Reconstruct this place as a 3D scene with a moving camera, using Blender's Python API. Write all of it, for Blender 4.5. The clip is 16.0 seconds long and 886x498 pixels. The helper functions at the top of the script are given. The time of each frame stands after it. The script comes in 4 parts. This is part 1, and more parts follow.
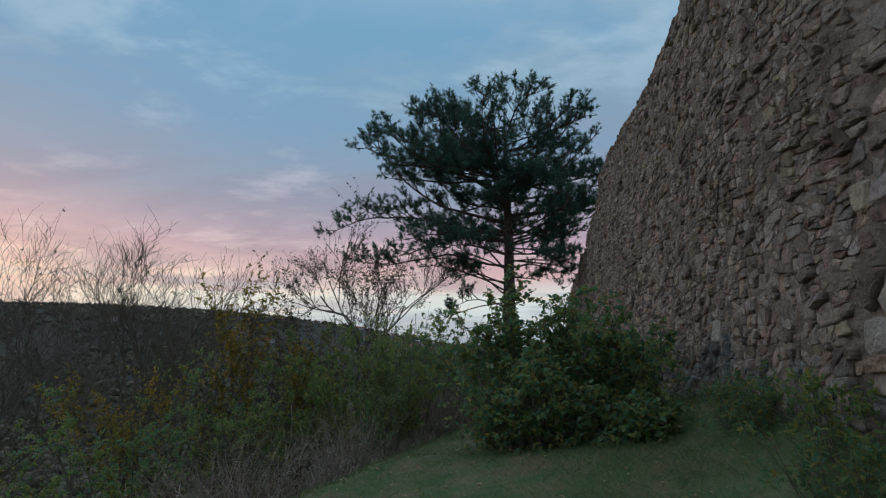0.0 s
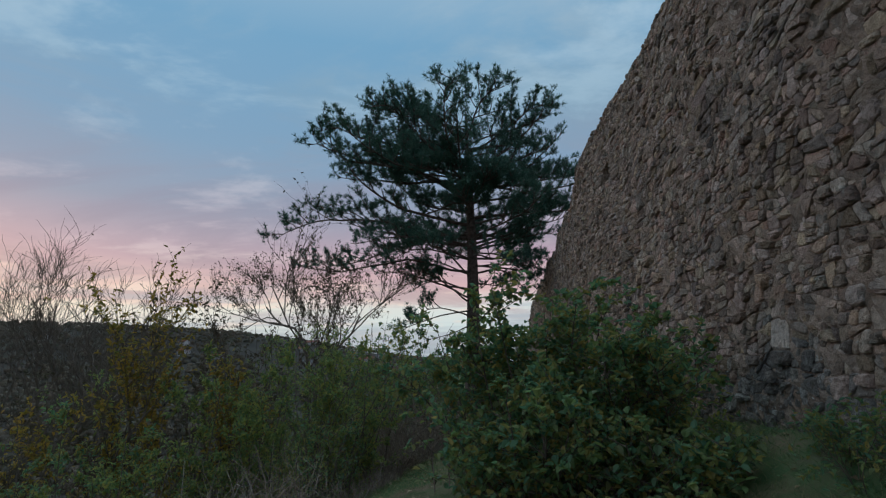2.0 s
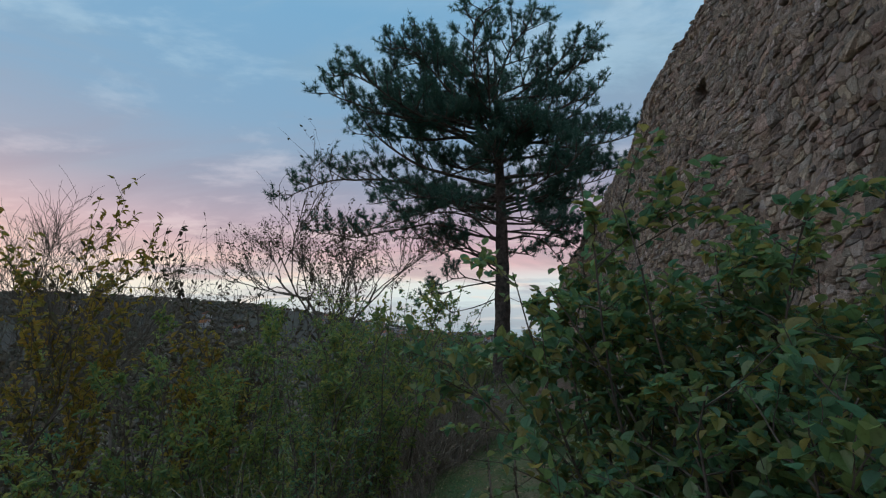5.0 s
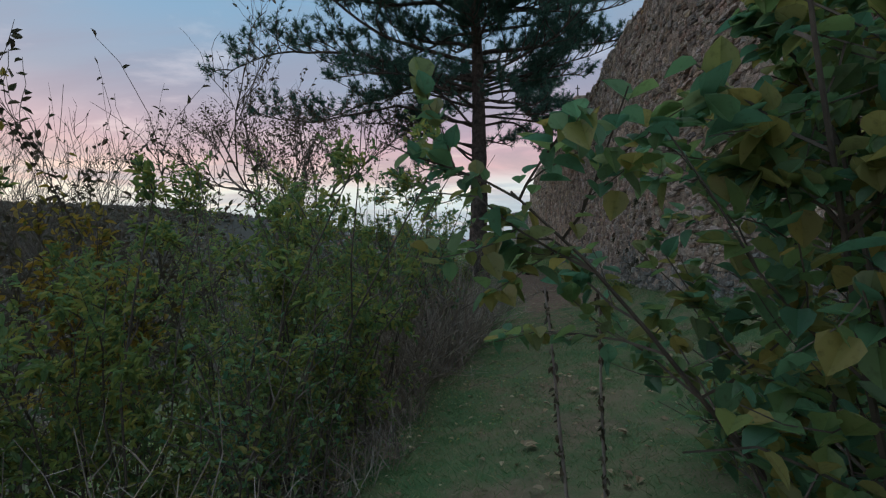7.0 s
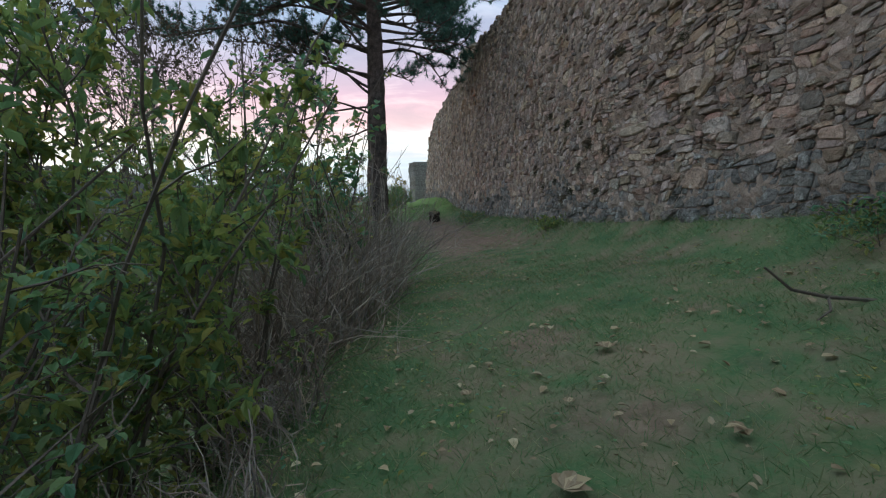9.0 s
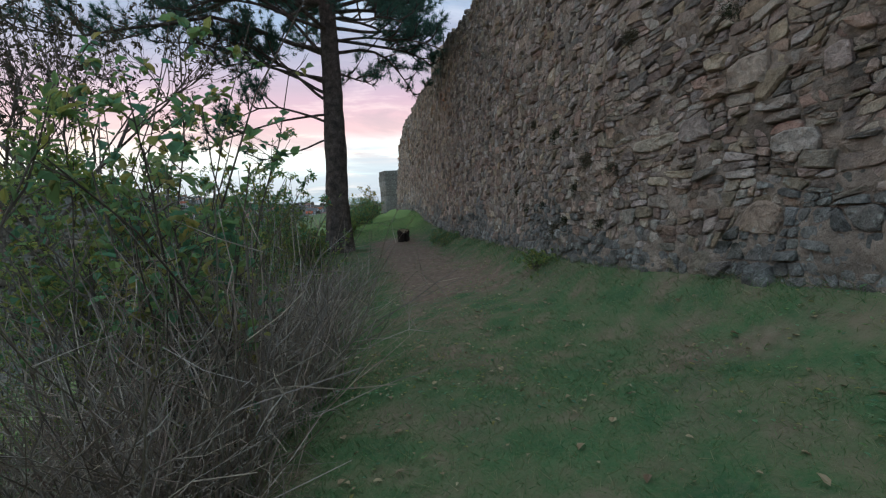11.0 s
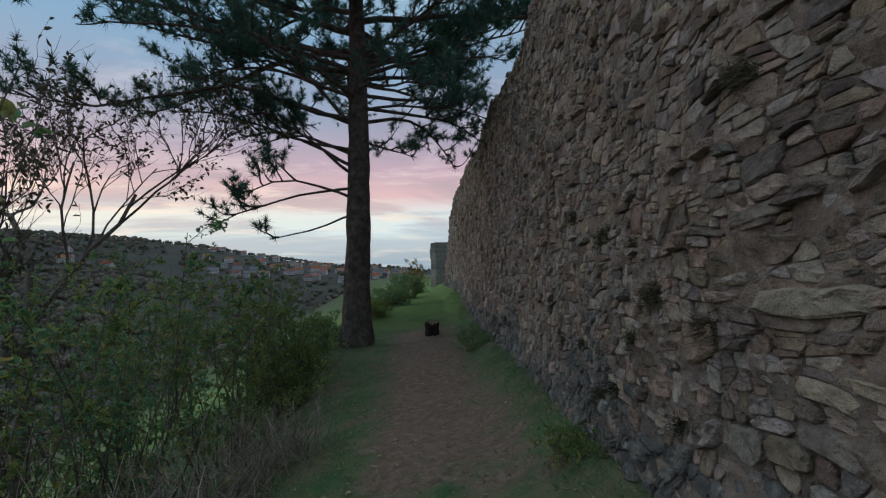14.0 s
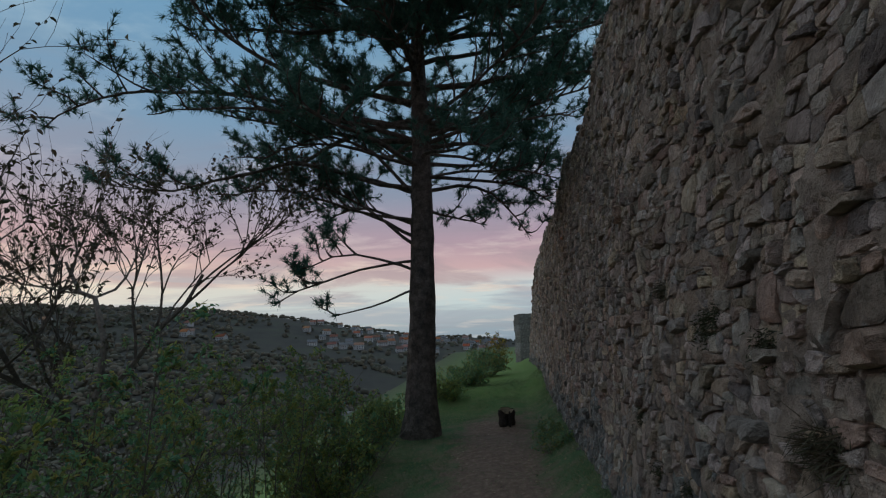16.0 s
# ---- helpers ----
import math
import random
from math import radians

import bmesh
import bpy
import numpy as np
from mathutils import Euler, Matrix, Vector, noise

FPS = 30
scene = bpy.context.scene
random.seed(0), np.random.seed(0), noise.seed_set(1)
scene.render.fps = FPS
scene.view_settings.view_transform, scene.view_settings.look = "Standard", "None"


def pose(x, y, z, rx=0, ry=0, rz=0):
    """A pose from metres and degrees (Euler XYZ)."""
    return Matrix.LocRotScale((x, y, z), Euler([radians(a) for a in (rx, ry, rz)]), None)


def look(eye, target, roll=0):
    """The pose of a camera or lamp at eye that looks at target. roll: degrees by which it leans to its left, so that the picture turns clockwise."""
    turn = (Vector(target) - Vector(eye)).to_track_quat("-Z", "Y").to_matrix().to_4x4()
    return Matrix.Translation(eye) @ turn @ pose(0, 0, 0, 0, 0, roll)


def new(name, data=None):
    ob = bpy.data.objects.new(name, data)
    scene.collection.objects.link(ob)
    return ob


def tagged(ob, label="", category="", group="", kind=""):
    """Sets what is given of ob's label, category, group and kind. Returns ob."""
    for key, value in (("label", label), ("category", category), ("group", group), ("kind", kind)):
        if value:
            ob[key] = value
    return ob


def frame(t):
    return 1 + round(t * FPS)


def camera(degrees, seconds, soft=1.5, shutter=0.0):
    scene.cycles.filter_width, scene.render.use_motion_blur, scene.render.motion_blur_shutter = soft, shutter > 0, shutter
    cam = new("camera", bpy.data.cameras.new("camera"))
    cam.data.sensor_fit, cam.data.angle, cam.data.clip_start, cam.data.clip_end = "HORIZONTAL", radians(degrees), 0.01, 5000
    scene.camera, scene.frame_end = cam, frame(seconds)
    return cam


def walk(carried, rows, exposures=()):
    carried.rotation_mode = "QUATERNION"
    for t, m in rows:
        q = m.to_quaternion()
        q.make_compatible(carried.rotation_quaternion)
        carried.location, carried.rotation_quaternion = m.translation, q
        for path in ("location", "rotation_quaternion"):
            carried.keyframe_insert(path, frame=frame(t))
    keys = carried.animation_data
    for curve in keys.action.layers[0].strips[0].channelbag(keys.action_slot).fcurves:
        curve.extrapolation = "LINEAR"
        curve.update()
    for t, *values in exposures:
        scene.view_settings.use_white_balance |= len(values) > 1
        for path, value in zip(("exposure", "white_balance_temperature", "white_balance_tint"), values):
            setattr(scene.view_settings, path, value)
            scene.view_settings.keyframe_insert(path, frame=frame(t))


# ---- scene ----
cam = camera(84.2, 16.0, 1.2)
METRES, EYE, TILT, LEAN, TURN = 17.0, 1.5, 11.8, 0.0, 0.0
ROWS = [
    (0.0, 0.0, 0.0, 0.0, 0.0, 0.0, -0.0),
    (0.5, -0.0038, 0.0311, -0.0083, -2.58, 0.2, -1.36),
    (1.0, -0.0078, 0.0652, -0.0109, -6.38, 0.27, -1.14),
    (1.5, -0.0072, 0.0996, -0.0171, -6.58, 1.03, -0.14),
    (2.0, -0.0071, 0.1275, -0.0217, -5.06, 1.29, 0.34),
    (2.5, -0.0097, 0.1573, -0.027, -4.85, 1.82, 0.28),
    (3.0, -0.0089, 0.1862, -0.0327, -4.26, 1.78, 0.35),
    (3.5, -0.0062, 0.2124, -0.0357, -2.48, 1.59, 0.41),
    (6.0, -0.0272, 0.3617, -0.0741, -4.3, -4.92, -0.22),
    (6.5, -0.028, 0.3958, -0.0881, -5.61, -7.31, 0.05),
    (7.0, -0.0295, 0.4288, -0.1043, -7.23, -12.58, 0.03),
    (7.5, -0.0282, 0.4587, -0.1217, -11.03, -17.52, 0.15),
    (8.0, -0.0254, 0.4896, -0.1393, -13.08, -17.46, 0.02),
    (8.5, -0.0244, 0.5204, -0.1527, -16.41, -17.92, -1.49),
    (9.0, -0.0198, 0.5492, -0.1635, -19.44, -17.24, -1.96),
    (9.5, -0.0096, 0.5809, -0.1678, -21.15, -16.9, -2.0),
    (12.0, 0.0783, 0.7201, -0.1555, -22.31, -16.41, -0.62),
    (12.5, 0.0969, 0.7447, -0.1541, -20.89, -15.74, -0.79),
    (13.0, 0.1157, 0.769, -0.152, -19.74, -13.94, -1.55),
    (13.5, 0.1363, 0.7915, -0.15, -16.86, -11.6, -1.52),
    (14.0, 0.1558, 0.8131, -0.1509, -14.62, -9.29, -1.46),
    (14.5, 0.1763, 0.8307, -0.1503, -12.64, -6.53, -0.79),
    (15.0, 0.1933, 0.8493, -0.1468, -8.08, -3.71, -0.09),
    (15.5, 0.2017, 0.8715, -0.1497, -5.61, -1.79, 0.76),
    (16.0, 0.2082, 0.8922, -0.1543, -4.44, -1.2, 1.09),
]
EXPOSURES = [(0.0, 0.0, 6100, 3), (3.5, 0.05, 6100, 3), (6.0, 0.2, 6100, 3), (7.5, 0.32, 6100, 2), (9.0, 0.9, 6100, 2), (11.0, 0.76, 6100, 2), (12.5, 0.48, 6100, 2), (14.5, 0.1, 6050, 2), (16.0, -0.18, 6050, 2)]
walk(cam, [(t, pose(0, 0, EYE, TILT, LEAN, TURN) @ pose(METRES * x, METRES * y, METRES * z, 90 + pitch, roll, yaw)) for t, x, y, z, yaw, pitch, roll in ROWS], EXPOSURES)

# ---- sky and light ----
def nodes_of(owner):
    owner.use_nodes = True
    tree = owner.node_tree
    tree.nodes.clear()
    return tree


def add(tree, kind, **sets):
    n = tree.nodes.new("ShaderNode" + kind)
    for k, v in sets.items():
        n.inputs[k].default_value = v
    return n


def link(tree, a, b):
    tree.links.new(a, b)


def ramp(tree, fac, stops, smooth=False):
    n = tree.nodes.new("ShaderNodeValToRGB")
    if smooth:
        n.color_ramp.interpolation = "EASE"
    while len(n.color_ramp.elements) < len(stops):
        n.color_ramp.elements.new(0.5)
    for e, (p, c) in zip(n.color_ramp.elements, stops):
        e.position, e.color = p, (*c, 1)
    link(tree, fac, n.inputs[0])
    return n.outputs[0]


def math_node(tree, op, a, b=None, c=None, clamp=False):
    n = tree.nodes.new("ShaderNodeMath")
    n.operation, n.use_clamp = op, clamp
    for i, v in enumerate((a, b, c)):
        if v is None:
            continue
        if isinstance(v, (int, float)):
            n.inputs[i].default_value = v
        else:
            link(tree, v, n.inputs[i])
    return n.outputs[0]


def mix(tree, fac, a, b, blend="MIX"):
    n = tree.nodes.new("ShaderNodeMix")
    n.data_type, n.blend_type = "RGBA", blend
    for i, v in ((0, fac), (6, a), (7, b)):
        if isinstance(v, (int, float)):
            n.inputs[i].default_value = v
        elif isinstance(v, tuple):
            n.inputs[i].default_value = (*v, 1)
        else:
            link(tree, v, n.inputs[i])
    return n.outputs[2]


def make_world():
    w = bpy.data.worlds.new("dusk_sky")
    scene.world = w
    t = nodes_of(w)
    geo = add(t, "TexCoord")
    sep = add(t, "SeparateXYZ")
    link(t, geo.outputs["Generated"], sep.inputs[0])
    x, y, z = sep.outputs
    # clear sky after sunset, by height
    base = ramp(t, math_node(t, "ADD", z, 0.0, clamp=True), [
        (0.0, (0.28, 0.35, 0.42)), (0.035, (0.36, 0.44, 0.50)), (0.075, (0.60, 0.66, 0.68)), (0.11, (0.68, 0.67, 0.66)), (0.145, (0.66, 0.40, 0.42)),
        (0.2, (0.48, 0.31, 0.38)), (0.29, (0.27, 0.29, 0.39)), (0.4, (0.21, 0.32, 0.46)), (0.58, (0.18, 0.34, 0.51)), (0.72, (0.34, 0.46, 0.58)), (1.0, (0.80, 0.86, 0.92))])
    # warmer towards the sunset, which lies to the left of the walk
    warm = math_node(t, "MULTIPLY_ADD", x, -0.55, 0.12, clamp=True)
    low = ramp(t, z, [(0.0, (0, 0, 0)), (0.06, (0.35, 0.35, 0.35)), (0.12, (1, 1, 1)), (0.19, (0.2, 0.2, 0.2)), (0.42, (0, 0, 0))])
    glow = mix(t, math_node(t, "MULTIPLY", warm, low), base, (0.82, 0.62, 0.45))
    # flat cloud sheets seen in perspective
    h = math_node(t, "ADD", math_node(t, "MAXIMUM", z, 0.0), 0.14)
    flat = add(t, "CombineXYZ")
    link(t, math_node(t, "DIVIDE", x, h), flat.inputs[0])
    link(t, math_node(t, "DIVIDE", y, h), flat.inputs[1])
    n1 = add(t, "TexNoise", Scale=0.95, Detail=8.0, Roughness=0.6, Distortion=0.7)
    n2 = add(t, "TexNoise", Scale=2.1, Detail=6.0, Roughness=0.6, Distortion=0.3)
    squash = add(t, "Mapping")
    squash.inputs["Scale"].default_value = (0.75, 1.25, 1)
    squash.inputs["Rotation"].default_value = (0, 0, 0.35)
    squash.inputs["Location"].default_value = (1.7, 0.6, 0)
    link(t, flat.outputs[0], squash.inputs[0])
    for n in (n1, n2):
        link(t, squash.outputs[0], n.inputs["Vector"])
    cover = ramp(t, n1.outputs[0], [(0.42, (0, 0, 0)), (0.60, (1, 1, 1))], True)
    tone = ramp(t, z, [(0.0, (0.30, 0.34, 0.40)), (0.07, (0.42, 0.46, 0.52)), (0.12, (0.52, 0.36, 0.38)), (0.19, (0.42, 0.29, 0.34)), (0.30, (0.28, 0.27, 0.36)), (0.5, (0.23, 0.34, 0.45)), (1.0, (0.7, 0.76, 0.82))])
    sky1 = mix(t, math_node(t, "MULTIPLY", cover, 0.9), glow, tone)
    bright = ramp(t, n2.outputs[0], [(0.50, (0, 0, 0)), (0.68, (1, 1, 1))], True)
    lift = ramp(t, z, [(0.0, (0.55, 0.55, 0.56)), (0.13, (0.95, 0.72, 0.60)), (0.22, (0.62, 0.46, 0.50)), (0.45, (0.34, 0.46, 0.57)), (1.0, (0.8, 0.86, 0.92))])
    sky2 = mix(t, math_node(t, "MULTIPLY", bright, 0.65), sky1, lift)
    # long thin bars of cloud near the horizon
    bars = add(t, "TexNoise", Scale=1.0, Detail=4.0, Roughness=0.5)
    barmap = add(t, "Mapping")
    barmap.inputs["Scale"].default_value = (2.2, 2.2, 34.0)
    link(t, geo.outputs["Generated"], barmap.inputs[0])
    link(t, barmap.outputs[0], bars.inputs["Vector"])
    barmask = ramp(t, bars.outputs[0], [(0.5, (0, 0, 0)), (0.6, (1, 1, 1))], True)
    barlow = ramp(t, z, [(0.0, (0.7, 0.7, 0.7)), (0.08, (0.75, 0.75, 0.75)), (0.17, (0.0, 0.0, 0.0))])
    sky3 = mix(t, math_node(t, "MULTIPLY", barmask, barlow), sky2, (0.40, 0.44, 0.51))
    air = add(t, "TexSky")
    air.sky_type, air.sun_disc, air.sun_elevation, air.sun_rotation = "NISHITA", False, radians(1.0), radians(-50)
    sky4 = mix(t, 0.04, sky3, air.outputs[0], "ADD")
    bg = add(t, "Background", Strength=1.0)
    link(t, sky4, bg.inputs[0])
    out = add(t, "OutputWorld")
    link(t, bg.outputs[0], out.inputs[0])


make_world()
sun_data = bpy.data.lights.new("sun", "SUN")
sun_data.energy, sun_data.angle, sun_data.color = 0.22, radians(30), (1.0, 0.86, 0.76)
sun = new("sun", sun_data)
sun.matrix_world = look((0, 0, 0), (0.72, -0.58, -0.34))


# ---- materials ----
def surface(name, stops, scale, rough=0.85, bump=0.3, bump_scale=None, patch=None, vary=0.0, island=False, translucent=0.0, metal=0.0, detail=6.0, deep=0.02, grain=0.0, grain_scale=30.0):
    """A surface whose colour runs over stops by noise; patch: (scale, from, to, colour) stains; vary: spread of tone from piece to piece."""
    m = bpy.data.materials.new(name)
    t = nodes_of(m)
    at = add(t, "TexCoord").outputs["Object"]
    n = add(t, "TexNoise", Scale=scale, Detail=detail, Roughness=0.62)
    link(t, at, n.inputs["Vector"])
    col = ramp(t, n.outputs[0], stops)
    for p in patch or ():
        q = add(t, "TexNoise", Scale=p[0], Detail=5.0, Roughness=0.6)
        link(t, at, q.inputs["Vector"])
        mask = ramp(t, q.outputs[0], [(p[1], (0, 0, 0)), (p[2], (1, 1, 1))])
        col = mix(t, mask, col, p[3])
    if grain:
        gn = add(t, "TexNoise", Scale=grain_scale, Detail=8.0, Roughness=0.75)
        link(t, at, gn.inputs["Vector"])
        gv = add(t, "HueSaturation")
        link(t, math_node(t, "MULTIPLY_ADD", gn.outputs[0], grain * 2, 1 - grain), gv.inputs["Value"])
        link(t, col, gv.inputs["Color"])
        col = gv.outputs[0]
    if vary:
        r = add(t, "NewGeometry").outputs["Random Per Island"] if island else add(t, "ObjectInfo").outputs["Random"]
        hsv = add(t, "HueSaturation")
        link(t, math_node(t, "MULTIPLY_ADD", r, vary, 1 - vary / 2), hsv.inputs["Value"])
        wob = math_node(t, "FRACT", math_node(t, "MULTIPLY", r, 7.31))
        link(t, math_node(t, "MULTIPLY_ADD", wob, 0.045, 0.478), hsv.inputs["Hue"])
        wob2 = math_node(t, "FRACT", math_node(t, "MULTIPLY", r, 17.7))
        link(t, math_node(t, "MULTIPLY_ADD", wob2, 0.7, 0.6), hsv.inputs["Saturation"])
        link(t, col, hsv.inputs["Color"])
        col = hsv.outputs[0]
    b = add(t, "BsdfPrincipled", Roughness=rough, Metallic=metal)
    b.inputs["Specular IOR Level"].default_value = 0.3
    link(t, col, b.inputs["Base Color"])
    if bump:
        bn = add(t, "TexNoise", Scale=bump_scale or scale * 6, Detail=6.0, Roughness=0.7)
        link(t, at, bn.inputs["Vector"])
        bp = add(t, "Bump", Strength=bump, Distance=deep)
        link(t, bn.outputs[0], bp.inputs["Height"])
        link(t, bp.outputs[0], b.inputs["Normal"])
    shader = b.outputs[0]
    if translucent:
        tr = add(t, "BsdfTranslucent")
        link(t, col, tr.inputs[0])
        ms = add(t, "MixShader", Fac=translucent)
        link(t, shader, ms.inputs[1])
        link(t, tr.outputs[0], ms.inputs[2])
        shader = ms.outputs[0]
    out = add(t, "OutputMaterial")
    link(t, shader, out.inputs[0])
    return m


def leafy(name, colours, rough=0.55, translucent=0.35, vary=0.5):
    """Foliage: each leaf takes its own tone from the colours."""
    m = bpy.data.materials.new(name)
    t = nodes_of(m)
    r = add(t, "NewGeometry").outputs["Random Per Island"]
    stops = [(i / max(1, len(colours) - 1), c) for i, c in enumerate(colours)]
    col = ramp(t, r, stops)
    at = add(t, "TexCoord").outputs["Object"]
    n = add(t, "TexNoise", Scale=1.3, Detail=3.0)
    link(t, at, n.inputs["Vector"])
    hsv = add(t, "HueSaturation")
    link(t, math_node(t, "MULTIPLY_ADD", n.outputs[0], vary * 2, 1 - vary), hsv.inputs["Value"])
    link(t, col, hsv.inputs["Color"])
    fine = add(t, "TexNoise", Scale=60.0, Detail=3.0)
    link(t, at, fine.inputs["Vector"])
    col2 = mix(t, math_node(t, "MULTIPLY", ramp(t, fine.outputs[0], [(0.55, (0, 0, 0)), (0.75, (1, 1, 1))]), 0.4), hsv.outputs[0], (0.05, 0.04, 0.015))
    b = add(t, "BsdfPrincipled", Roughness=rough)
    b.inputs["Specular IOR Level"].default_value = 0.5
    link(t, col2, b.inputs["Base Color"])
    tr = add(t, "BsdfTranslucent")
    link(t, col2, tr.inputs[0])
    ms = add(t, "MixShader", Fac=translucent)
    link(t, b.outputs[0], ms.inputs[1])
    link(t, tr.outputs[0], ms.inputs[2])
    out = add(t, "OutputMaterial")
    link(t, ms.outputs[0], out.inputs[0])
    return m


def ground_material():
    m = bpy.data.materials.new("meadow_ground")
    t = nodes_of(m)
    at = add(t, "TexCoord").outputs["Object"]
    sep = add(t, "SeparateXYZ")
    link(t, at, sep.inputs[0])
    x, y, z = sep.outputs

    def noise_at(scale, detail=6.0, rough=0.6):
        n = add(t, "TexNoise", Scale=scale, Detail=detail, Roughness=rough)
        link(t, at, n.inputs["Vector"])
        return n.outputs[0]

    grass = ramp(t, noise_at(2.2), [(0.3, (0.042, 0.098, 0.044)), (0.44, (0.068, 0.130, 0.055)), (0.54, (0.115, 0.140, 0.072)), (0.66, (0.19, 0.155, 0.105))])
    grass = mix(t, math_node(t, "MULTIPLY", ramp(t, noise_at(40, 4), [(0.45, (0, 0, 0)), (0.7, (1, 1, 1))]), 0.6), grass, (0.15, 0.155, 0.085))
    tired = ramp(t, noise_at(0.75, 7, 0.7), [(0.55, (0, 0, 0)), (0.68, (1, 1, 1))])
    grass = mix(t, math_node(t, "MULTIPLY", tired, 0.36), grass, (0.135, 0.112, 0.078))
    # sunlight on the far mound, painted as brighter yellow-green from about y 31 on
    sunlit = math_node(t, "MULTIPLY_ADD", y, 0.25, -7.6, clamp=True)
    grass = mix(t, math_node(t, "MULTIPLY", sunlit, 0.7), grass, (0.15, 0.235, 0.06))
    soil = ramp(t, noise_at(9), [(0.3, (0.125, 0.086, 0.066)), (0.55, (0.215, 0.15, 0.115)), (0.75, (0.30, 0.225, 0.178))])
    # the trodden line along the wall
    mid = math_node(t, "MULTIPLY_ADD", y, 0.19, 0.35)
    off = math_node(t, "ABSOLUTE", math_node(t, "SUBTRACT", x, mid))
    near = math_node(t, "SUBTRACT", 1.25, off)
    span = math_node(t, "MINIMUM", math_node(t, "MULTIPLY_ADD", y, 0.35, -6.3), math_node(t, "MULTIPLY_ADD", y, -0.5, 15.8))
    worn = math_node(t, "MINIMUM", near, span)
    worn = math_node(t, "ADD", worn, math_node(t, "MULTIPLY_ADD", noise_at(1.6), 2.4, -1.25))
    worn = math_node(t, "MULTIPLY", worn, 2.2, clamp=True)
    scuff = ramp(t, noise_at(0.9, 5), [(0.52, (0, 0, 0)), (0.66, (1, 1, 1))])
    near_cam = math_node(t, "MULTIPLY_ADD", y, -0.2, 6.0, clamp=True)
    worn = math_node(t, "MAXIMUM", worn, math_node(t, "MULTIPLY", math_node(t, "MULTIPLY", scuff, 0.8), near_cam))
    col = mix(t, worn, grass, soil)
    # far fields and woods
    dist = add(t, "VectorMath")
    dist.operation = "LENGTH"
    link(t, at, dist.inputs[0])
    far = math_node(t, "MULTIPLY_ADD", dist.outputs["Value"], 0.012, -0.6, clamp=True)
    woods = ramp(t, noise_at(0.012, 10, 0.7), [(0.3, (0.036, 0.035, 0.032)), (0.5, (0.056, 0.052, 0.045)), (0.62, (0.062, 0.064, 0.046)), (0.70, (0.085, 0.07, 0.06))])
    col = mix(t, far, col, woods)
    b = add(t, "BsdfPrincipled", Roughness=0.95)
    b.inputs["Specular IOR Level"].default_value = 0.15
    link(t, col, b.inputs["Base Color"])
    bp = add(t, "Bump", Strength=0.6, Distance=0.03)
    link(t, noise_at(30, 6, 0.7), bp.inputs["Height"])
    link(t, bp.outputs[0], b.inputs["Normal"])
    out = add(t, "OutputMaterial")
    link(t, b.outputs[0], out.inputs[0])
    return m


GROUND = ground_material()
STONE_STOPS = [(0.25, (0.18, 0.143, 0.118)), (0.42, (0.31, 0.243, 0.197)), (0.58, (0.385, 0.302, 0.245)), (0.75, (0.50, 0.415, 0.35))]
STAINS = [(0.55, 0.60, 0.72, (0.30, 0.19, 0.12)), (1.1, 0.60, 0.72, (0.10, 0.095, 0.09)), (5.0, 0.64, 0.72, (0.42, 0.40, 0.36)), (1.7, 0.70, 0.78, (0.06, 0.065, 0.03))]
STONE = surface("rubble_stone", STONE_STOPS, 3.0, 0.92, bump=1.0, bump_scale=14, patch=STAINS, vary=0.95, island=True, deep=0.09, grain=0.95, grain_scale=13.0)
MOSS = leafy("wall_moss", [(0.035, 0.042, 0.018), (0.05, 0.055, 0.022), (0.028, 0.026, 0.016)], 0.9, 0.1, 0.4)
GREY_STOPS = [(0.25, (0.10, 0.095, 0.09)), (0.45, (0.19, 0.18, 0.165)), (0.6, (0.26, 0.245, 0.225)), (0.75, (0.38, 0.36, 0.335))]
GREY_STAINS = [(7.0, 0.58, 0.66, (0.40, 0.40, 0.37)), (2.0, 0.60, 0.70, (0.045, 0.045, 0.035)), (1.3, 0.66, 0.76, (0.05, 0.065, 0.025))]
# lichened stone of the wall foot; also stands in for shade on the stub
GREY = surface("lichened_and_shaded_stone", GREY_STOPS, 4.0, 0.95, bump=1.0, bump_scale=20, patch=GREY_STAINS, vary=0.6, island=True, deep=0.09, grain=0.95, grain_scale=13.0)
STONE_ONE = surface("field_stone", STONE_STOPS, 3.0, 0.92, bump=1.0, bump_scale=14, patch=STAINS, vary=0.95, deep=0.09, grain=0.95, grain_scale=13.0)
MORTAR = surface("old_mortar", [(0.3, (0.16, 0.128, 0.104)), (0.5, (0.31, 0.243, 0.196)), (0.7, (0.43, 0.342, 0.28))], 2.5, 0.95, bump=1.0, bump_scale=26, patch=[(0.9, 0.6, 0.72, (0.10, 0.09, 0.08)), (0.5, 0.58, 0.72, (0.30, 0.20, 0.13))], deep=0.06, grain=0.7, grain_scale=12.0)
BARK = surface("pine_bark", [(0.3, (0.038, 0.033, 0.030)), (0.5, (0.094, 0.076, 0.066)), (0.7, (0.17, 0.138, 0.12))], 5.0, 0.95, bump=1.0, bump_scale=14, deep=0.06, grain=0.6, grain_scale=20.0)
TWIG = surface("twig_bark", [(0.3, (0.065, 0.055, 0.048)), (0.6, (0.145, 0.12, 0.10))], 9.0, 0.9, bump=0.3)
NEEDLE = leafy("pine_needles", [(0.036, 0.098, 0.080), (0.060, 0.145, 0.11), (0.090, 0.175, 0.115)], 0.45, 0.4, 0.35)
